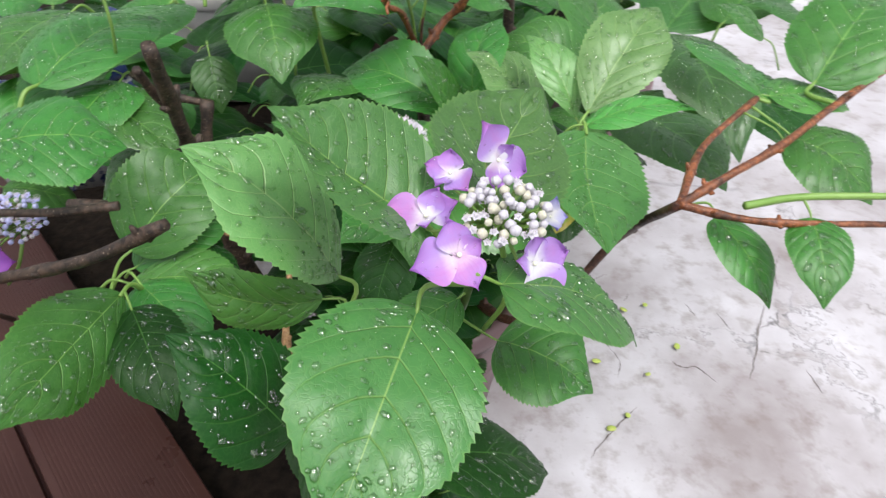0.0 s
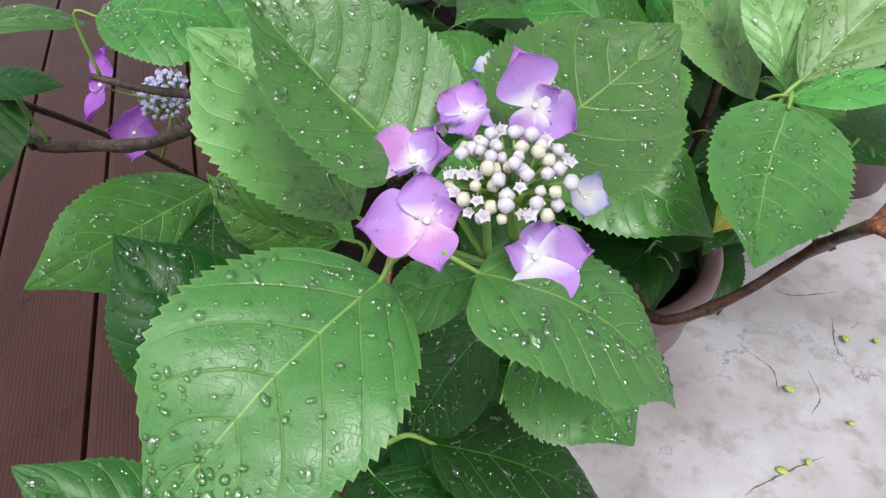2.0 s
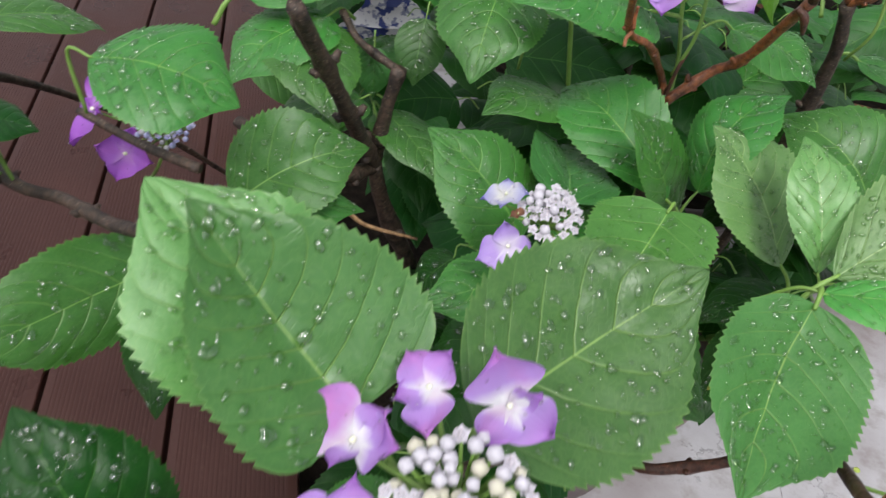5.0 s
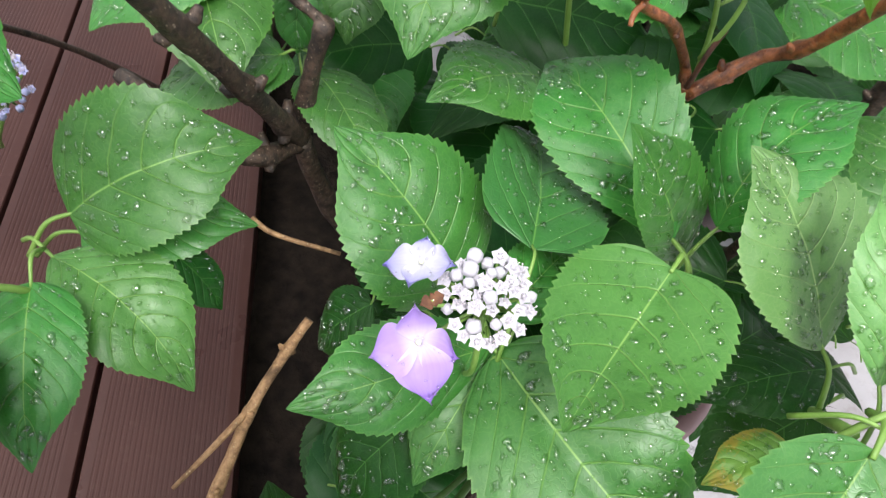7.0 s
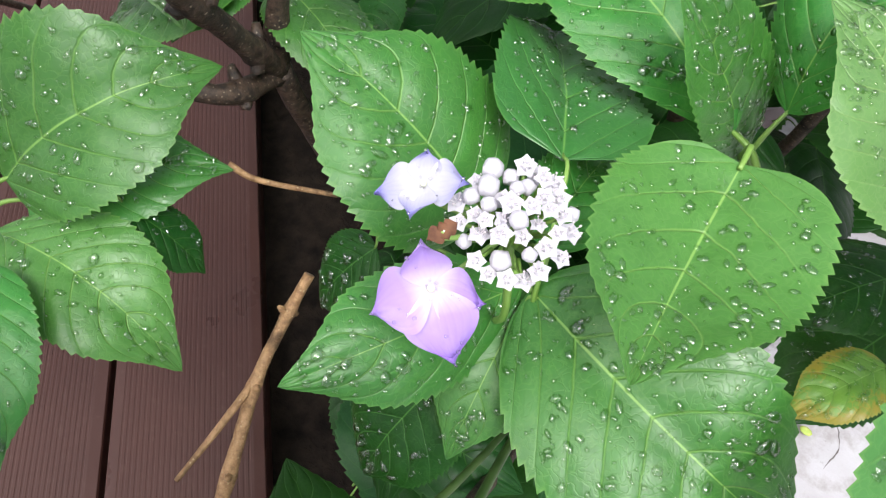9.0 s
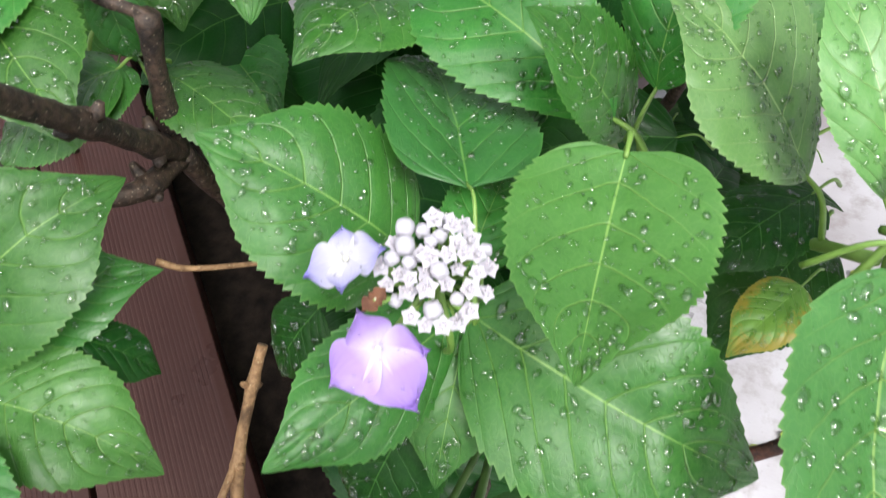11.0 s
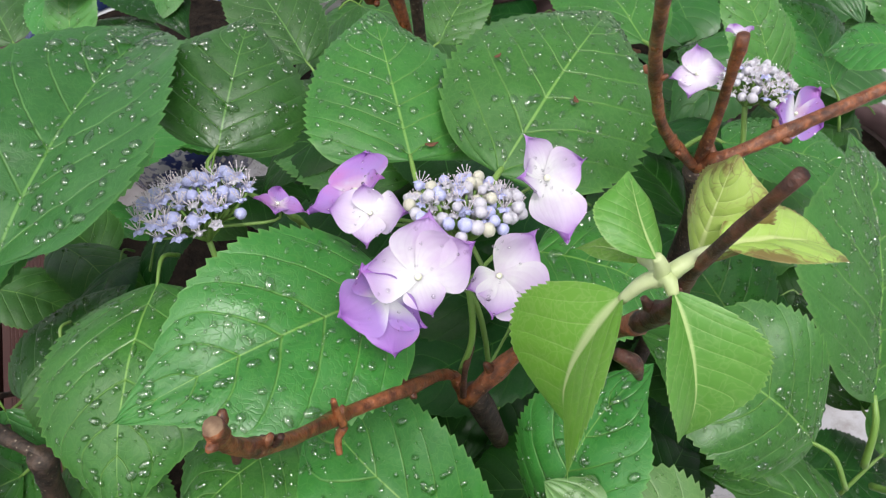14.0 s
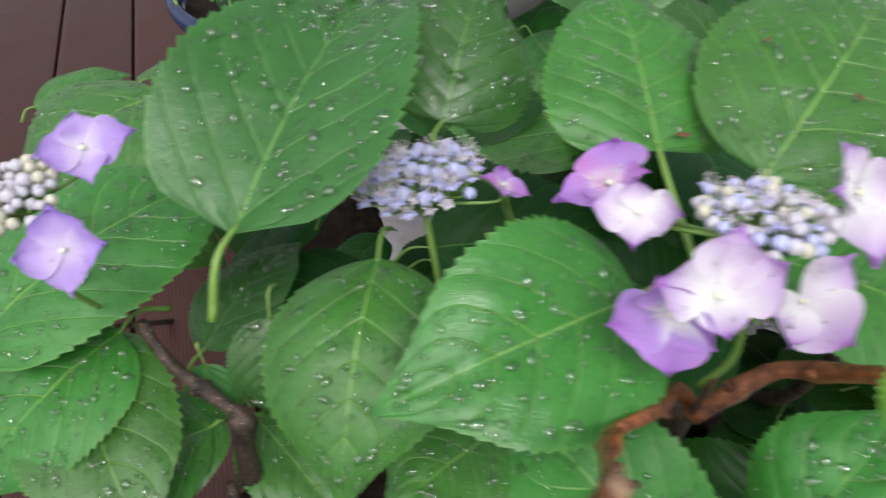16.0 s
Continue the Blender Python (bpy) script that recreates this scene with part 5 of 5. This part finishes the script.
floret(head, (0.1365, 0.3085, 0.5957), (0.5667, -0.6107, 0.5531), 0.0129, 0, (1.29, 1.14, 0.89, 0.68), .15, LILAC, turns=(-82, -5, 68, 154), stalk=(0.1245, 0.3194, 0.6034))
floret(head, (0.0990, 0.3157, 0.6064), (-0.2491, -0.3950, 0.8843), 0.0136, 0, (1.28, 0.56, 0.90, 0.79), .25, LILAC, turns=(-150, -43, 53, 98), stalk=(0.1245, 0.3194, 0.6034))
floret(head, (0.1052, 0.3330, 0.6134), (-0.1487, -0.3551, 0.9229), 0.0120, 0, (0.70, 1.04, 0.77, 0.90), .2, LILAC, turns=(-99, -27, 108, 179), stalk=(0.1245, 0.3194, 0.6034))
floret(head, (0.1214, 0.3395, 0.6163), (0.6287, -0.6495, 0.4277), 0.0125, 0, (0.93, 1.10, 0.60, 1.32), .2, LILAC, turns=(-113, -34, 29, 106), stalk=(0.1245, 0.3194, 0.6034))
floret(head, (0.1414, 0.3266, 0.6026), (0.5383, -0.4129, 0.7346), 0.0066, 143, (1, 1, 1, 1), .45, WHITISH, stalk=(0.1245, 0.3194, 0.6034))
head = flower_head(middle_bush, (0.0655, 0.4807, 0.5428), (0.1042, -0.2395, 0.9653), 0.0135, (0.0625, 0.4878, 0.4797), 60, ("open_white", "open_white", "white"), 0.00225, 6325, "lacecap flower head of white opening buds with two lilac florets", dome=.35, squash=1.0)
floret(head, (0.0574, 0.4622, 0.5298), (0.2651, -0.5842, 0.7671), 0.0152, 0, (1.06, 1.20, 0.86, 0.77), .1, VIOLET, turns=(-145, -60, -5, 114), stalk=(0.0648, 0.4823, 0.5363))
floret(head, (0.0563, 0.4669, 0.5462), (0.1790, -0.3309, 0.9265), 0.0036, 40, (1, .6, 1.2, .7), .1, WITHERED, stalk=(0.0648, 0.4823, 0.5363), wet=False)
floret(head, (0.0449, 0.4749, 0.5449), (-0.0601, -0.3612, 0.9305), 0.0122, 0, (0.98, 0.73, 0.84, 0.66), .1, WHITISH, turns=(-133, -60, 41, 131), stalk=(0.0648, 0.4823, 0.5363))
head = flower_head(tall_bush, (0.0529, 0.6452, 0.6152), (-0.0549, 0.2895, 0.9556), 0.0168, (0.0549, 0.6344, 0.5454), 95, ("cream", "white", "white", "open_white", "open_blue", "blue"), 0.00184, 6216, "lacecap flower head with pale mauve florets and whitish buds", dome=.25, squash=1.0)
floret(head, (0.0496, 0.6179, 0.6109), (0.2972, -0.6868, 0.6634), 0.0168, 0, (0.71, 1.11, 1.12, 0.97), .1, MAUVE, turns=(-76, 30, 76, 166), stalk=(0.0534, 0.6427, 0.6072))
floret(head, (0.0413, 0.6138, 0.6036), (0.0925, -0.9660, 0.2413), 0.0139, 0, (1.29, 1.38, 1.01, 0.96), .2, LILAC, turns=(-146, -77, -26, 120), stalk=(0.0534, 0.6427, 0.6072))
floret(head, (0.0220, 0.6438, 0.6029), (0.0297, -0.5605, 0.8276), 0.0140, 0, (1.05, 0.83, 0.92, 0.68), .2, MAUVE, turns=(-171, -79, 10, 108), stalk=(0.0534, 0.6427, 0.6072))
floret(head, (0.0095, 0.6574, 0.5967), (-0.3958, -0.1107, 0.9116), 0.0165, 0, (1.38, 1.11, 0.68, 0.80), .2, LILAC, turns=(-178, -69, -26, 84), stalk=(0.0534, 0.6427, 0.6072))
floret(head, (0.0683, 0.6307, 0.6049), (0.5505, -0.5708, 0.6092), 0.0149, 0, (0.71, 0.84, 1.24, 1.14), .15, MAUVE, turns=(-172, -117, -53, 34), stalk=(0.0534, 0.6427, 0.6072))
floret(head, (0.0721, 0.6634, 0.6154), (0.6700, -0.2894, 0.6836), 0.0169, 0, (1.22, 0.91, 0.89, 0.71), .2, MAUVE, turns=(-109, -8, 90, 152), stalk=(0.0534, 0.6427, 0.6072))
head = flower_head(tall_bush, (-0.0552, 0.6474, 0.5807), (-0.1537, 0.1340, 0.9790), 0.0215, (-0.0479, 0.6411, 0.4999), 70, ("blue", "open_blue", "open_blue", "open_white"), 0.00269, 2803, "lacecap flower head of small open blue flowers", dome=.3, squash=.85)
floret(head, (-0.0299, 0.6624, 0.5750), (0.2854, 0.3142, 0.9054), 0.0115, -112, (1, .8, .8, .8), .1, LILAC, stalk=(-0.0535, 0.6460, 0.5702))
head = flower_head(back_bush, (0.2633, 1.0154, 0.5842), (0.1044, -0.1423, 0.9843), 0.0189, (0.2590, 1.0214, 0.5088), 20, ("white", "open_white"), 0.00340, 11220, "lacecap flower head at the end of a back branch", dome=.3, squash=1.0)
floret(head, (0.2334, 0.9855, 0.5842), (-0.0582, -0.6469, 0.7604), 0.0182, -141, (1, .9, 1, .8), .15, WHITISH, stalk=(0.2624, 1.0168, 0.5749))
head = flower_head(back_bush, (0.1311, 0.7762, 0.5922), (0.1628, 0.0233, 0.9864), 0.0138, (0.1267, 0.7756, 0.5311), 70, ("white", "open_blue", "open_white", "open_white"), 0.00190, 9648, "lacecap flower head with bluish white buds and mauve florets", dome=.3, squash=1.1)
floret(head, (0.1078, 0.7817, 0.5883), (-0.0794, -0.5403, 0.8377), 0.0135, 0, (0.84, 0.90, 0.97, 0.99), .15, MAUVE, turns=(-153, -85, 22, 110), stalk=(0.1301, 0.7761, 0.5862))
floret(head, (0.1196, 0.7912, 0.6038), (0.0080, 0.1284, 0.9917), 0.0082, 110, (1, .7, .7, .7), .2, MAUVE, stalk=(0.1301, 0.7761, 0.5862))
floret(head, (0.1492, 0.7783, 0.5800), (0.6980, -0.5402, 0.4701), 0.0127, 0, (1.22, 1.38, 1.27, 1.39), .15, LILAC, turns=(-163, -36, 27, 152), stalk=(0.1301, 0.7761, 0.5862))
head = flower_head(deck_bush, (-0.1472, 0.5612, 0.6072), (0.1363, -0.1298, 0.9821), 0.0141, (-0.1514, 0.5652, 0.5423), 70, ("cream", "white"), 0.00206, 455, "lacecap flower head with white buds and mauve florets", dome=.2, squash=1.0)
floret(head, (-0.1391, 0.5853, 0.6107), (0.3227, -0.2525, 0.9122), 0.0164, -2, (1.05, .85, .9, .85), .12, VIOLET, stalk=(-0.1482, 0.5621, 0.6003))
floret(head, (-0.1138, 0.5543, 0.6072), (0.4765, -0.5600, 0.6777), 0.0137, 90, (1, 1, 1, 1), .12, VIOLET, stalk=(-0.1482, 0.5621, 0.6003))
head = flower_head(deck_bush, (-0.1734, 0.4440, 0.4852), (0.1935, -0.4106, 0.8910), 0.0175, (-0.1993, 0.4428, 0.4287), 60, ("blue", "blue", "white", "open_blue"), 0.00190, 1790, "purple lacecap flower head above the decking", dome=.3, squash=1.0)
floret(head, (-0.1958, 0.4285, 0.4595), (0.6153, -0.6959, 0.3702), 0.0205, -109, (1, .9, 1, .9), .2, PURPLE, stalk=(-0.1734, 0.4440, 0.4792))
floret(head, (-0.1794, 0.4096, 0.5087), (-0.1552, -0.7760, 0.6114), 0.0190, 100, (1.2, .5, 1.2, .5), .2, PURPLE, stalk=(-0.1734, 0.4440, 0.4792))

# ---- brown bits that have dropped on the leaves ----
def bract(at, length, turn):
    """A small curled brown bract."""
    verts, faces = [], []
    for i in range(7):
        t = i / 6
        half = length * 0.22 * math.sin(math.pi * (0.12 + 0.84 * t))
        for j, sx in enumerate((-1, -0.4, 0.4, 1)):
            x, y = (t - 0.5) * length, sx * half
            z = length * (0.10 * abs(sx) + 0.16 * (2 * t - 1) ** 2) + 0.0003
            verts.append((x * math.cos(turn) - y * math.sin(turn), x * math.sin(turn) + y * math.cos(turn), z))
    for i in range(6):
        for j in range(3):
            q = i * 4 + j
            faces.append((q, q + 1, q + 5, q + 4))
    ob = put("fallen_bract", mesh_of("fallen_bract", np.array(verts), faces, [WITHERED]))
    ob.location = at
    thick = ob.modifiers.new("thickness", "SOLIDIFY")
    thick.thickness = 0.0003
    tagged(ob, label="small curled brown bract lying on a wet leaf", category="plant debris", group="fallen bracts")


bract((0.0217, 0.6948, 0.5920), 0.0052, 0.6)
bract((0.0682, 0.7230, 0.6035), 0.0044, 2.1)
bract((0.0353, 0.7305, 0.6116), 0.0040, 1.2)

# ---- lower and farther foliage; its shade is mostly put into the leaf greens ----
rng = random.Random(41)


def fill(plant, count, lo, hi, size, mat, drops=0.0, keep=None):
    made = 0
    while made < count:
        b0 = np.array([rng.uniform(a, b) for a, b in zip(lo, hi)])
        a = rng.uniform(0, 2 * math.pi)
        length = rng.uniform(*size)
        d = np.array((math.cos(a), math.sin(a), rng.uniform(-0.75, 0.1)))
        if keep and not (keep(b0) and keep(b0 + unit(d) * length)):
            continue
        leaf(plant, b0, b0 + unit(d) * length, length * rng.uniform(0.6, 0.76), roll=rng.uniform(-25, 25), bend=rng.uniform(0.04, 0.16), mat=mat, drops=drops, stout=0.0007, teeth=18)
        made += 1


def clear_of_slab(p):
    return p[0] < 0.18 + max(p[1] - 0.69, 0) * 0.30


def over_pot(p):
    return p[0] < 0.135 and ACROSS_DIR @ p > EDGE + 0.07


def near_stem(p):
    return 0.0 < p[0] < 0.15


fill(front_bush, 20, (0.04, 0.31, 0.26), (0.13, 0.42, 0.41), (0.07, 0.10), LEAF_SHADED, 0.0, near_stem)
fill(middle_bush, 26, (0.00, 0.53, 0.22), (0.13, 0.70, 0.43), (0.08, 0.11), LEAF_SHADED, 0.0, over_pot)
fill(middle_bush, 34, (-0.06, 0.42, 0.10), (0.11, 0.66, 0.34), (0.08, 0.12), LEAF_SHADED, 0.0, over_pot)
fill(tall_bush, 24, (0.10, 0.74, 0.14), (0.26, 1.00, 0.36), (0.08, 0.12), LEAF_SHADED, 0.0, clear_of_slab)
fill(middle_bush, 8, (-0.08, 0.64, 0.25), (0.02, 0.76, 0.45), (0.08, 0.11), LEAF_SHADED, 0.0, over_pot)
fill(tall_bush, 40, (-0.14, 0.69, 0.22), (0.18, 0.92, 0.49), (0.08, 0.12), LEAF_SHADED)
fill(tall_bush, 10, (-0.30, 0.67, 0.25), (-0.12, 0.85, 0.46), (0.08, 0.11), LEAF_SHADED)
# the back leaves take darker greens in place of the shade among them
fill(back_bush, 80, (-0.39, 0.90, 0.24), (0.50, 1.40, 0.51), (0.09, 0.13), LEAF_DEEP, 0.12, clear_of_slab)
fill(back_bush, 50, (-0.39, 0.90, 0.12), (0.50, 1.40, 0.34), (0.09, 0.14), LEAF_SHADED, 0.0, clear_of_slab)
fill(deck_bush, 14, (-0.48, 0.69, 0.26), (-0.25, 0.92, 0.48), (0.08, 0.11), LEAF, 0.2)

# a near-black strip added as the deep shade between the deck and the pots
def strip_mesh():
    verts, n = [], 12
    along, across = np.linspace(-0.9, 1.25, 60), np.linspace(EDGE - 0.03, EDGE + 0.235, n)
    for a in along:
        for c in across:
            q = ACROSS_DIR * c + ALONG * a
            wander = 0.03 * noise.noise((a * 5, 0, 3)) * (c - across[0]) / 0.23
            q = q + ACROSS_DIR * wander
            edge_down = 0.012 * ((c - across[0]) / 0.23) ** 4
            verts.append((q[0], q[1], 0.012 + 0.008 * noise.noise((q[0] * 22, q[1] * 22, 1)) - edge_down))
    faces = [(j * n + i, j * n + i + 1, (j + 1) * n + i + 1, (j + 1) * n + i) for j in range(59) for i in range(n - 1)]
    return mesh_of("shade_strip", verts, faces, [SOIL_AND_SHADE])


tagged(new("shade_strip", strip_mesh()), "near-black strip put in for the shade beside the deck edge", "soil", kind="structure")

# fallen bracts on the slab
for k, (x, y) in enumerate(((0.289, 0.816), (0.324, 0.724), (0.339, 0.93), (0.374, 0.945), (0.36, 0.80), (0.41, 0.86), (0.30, 0.70))):
    r = random.Random(k)
    v, f = bead(0.006, 0.18, 0, 5, 8)
    v = v * np.array((r.uniform(0.6, 1.3), r.uniform(0.5, 0.9), 1))
    ob = put("fallen_bract", mesh_of("fallen_bract", v, f, [LEAF_BIT]))
    ob.matrix_world = pose(x, y, 0.005, r.uniform(-12, 12), r.uniform(-12, 12), r.uniform(0, 360))
    tagged(ob, "small yellow-green fallen bract on the slab", "plant debris", "fallen bracts")

# the bed behind the pots: dark soil and leaf litter, low dark shrubs
def bed_mesh():
    xs, ys = np.linspace(-1.5, 0.42, 50), np.linspace(1.32, 3.8, 44)
    verts = [(x + 0.03 * noise.noise((x * 3, y * 3, 5)), y + 0.05 * noise.noise((x * 3, y * 3, 9)), 0.012 + 0.02 * abs(noise.noise((x * 6, y * 6, 2)))) for y in ys for x in xs]
    n = len(xs)
    faces = [(j * n + i, j * n + i + 1, (j + 1) * n + i + 1, (j + 1) * n + i) for j in range(len(ys) - 1) for i in range(n - 1)]
    return mesh_of("planting_bed", verts, faces, [SOIL_AND_SHADE])


tagged(new("planting_bed", bed_mesh()), "bed of dark wet soil behind the pots", "planting bed", kind="structure")


def litter_mesh():
    r = random.Random(77)
    verts, faces = [], []
    for _ in range(420):
        c = np.array((r.uniform(-1.0, 0.38), r.uniform(1.5, 3.3), r.uniform(0.03, 0.05)))
        a, size = r.uniform(0, 6.3), r.uniform(0.015, 0.045)
        d, w = np.array((math.cos(a), math.sin(a), r.uniform(-0.3, 0.3))), np.array((-math.sin(a), math.cos(a), r.uniform(-0.3, 0.3)))
        k = len(verts)
        verts += [c - d * size, c - w * size * 0.45 + UP * 0.006, c + UP * 0.002, c + w * size * 0.45 + UP * 0.006, c + d * size]
        faces += [(k, k + 1, k + 2), (k, k + 2, k + 3), (k + 1, k + 4, k + 2), (k + 2, k + 4, k + 3)]
    return mesh_of("leaf_litter", verts, faces, [WITHERED])


tagged(new("leaf_litter", litter_mesh()), "brown fallen leaves lying on the soil bed", "leaf litter", kind="stuff")

shade_bush = thing("hydrangea_bush", (0.0, 2.0, 0.02), "hydrangea with greens darkened for shade, growing in the bed behind the pots", "shrub", "hydrangea bushes")
for k in range(5):
    a = k * 1.26
    branch(shade_bush, "stem", [(0.02 * math.cos(a), 2.0 + 0.02 * math.sin(a), 0.02), (0.12 * math.cos(a), 2.0 + 0.16 * math.sin(a), 0.25), (0.26 * math.cos(a), 2.0 + 0.3 * math.sin(a), 0.46)], (0.006, 0.004, 0.003), BARK)
# shade inside this bush is painted through its two darkened greens
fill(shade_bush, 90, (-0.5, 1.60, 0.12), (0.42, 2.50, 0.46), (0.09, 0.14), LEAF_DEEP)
fill(shade_bush, 60, (-0.5, 1.50, 0.08), (0.42, 2.50, 0.30), (0.09, 0.14), LEAF_SHADED)


# a small conifer in the glazed pot: drooping sprays of scale leaves
def conifer(at, height, label):
    t = thing("conifer", at, label, "shrub")
    r = random.Random(5)
    v, f = tube(smooth_line([(0, 0, 0), (0.005, 0, height * 0.5), (0, 0.004, height)], 5), [0.008, 0.006, 0.002], 8)
    put("trunk", mesh_of("trunk", v, f, [BARK]), t)
    for k in range(84):
        z = height * (0.12 + 0.86 * k / 84)
        a = k * 2.4
        reach = (1 - 0.6 * k / 84) * 0.25
        tip = np.array((math.cos(a) * reach, math.sin(a) * reach, z + reach * r.uniform(-0.25, 0.3)))
        line = smooth_line([(0, 0, z), tip * (0.5, 0.5, 1) + UP * 0.012, tip], 6)
        verts, faces = tube(line, [0.0016, 0.0012, 0.0008], 4)
        for i in range(2, len(line)):
            for s in (-1, 1):
                for q in range(4):
                    d = unit(line[i] - line[i - 1])
                    w = unit(np.cross(d, UP)) * s
                    out = unit(d * r.uniform(0.5, 1.1) + w + UP * r.uniform(-0.3, 0.35))
                    v2, f2 = tube(np.array([line[i], line[i] + out * 0.012, line[i] + out * r.uniform(0.02, 0.034)]), [0.0011, 0.0013, 0.0003], 4, cap=False)
                    faces += [tuple(j + len(verts) for j in g) for g in f2]
                    verts += v2
        put("spray", mesh_of("spray", verts, faces, [NEEDLE]), t)
    return t


conifer((-0.48, 1.57, 0.21), 0.46, "dark green conifer with drooping scaly sprays in the glazed pot")
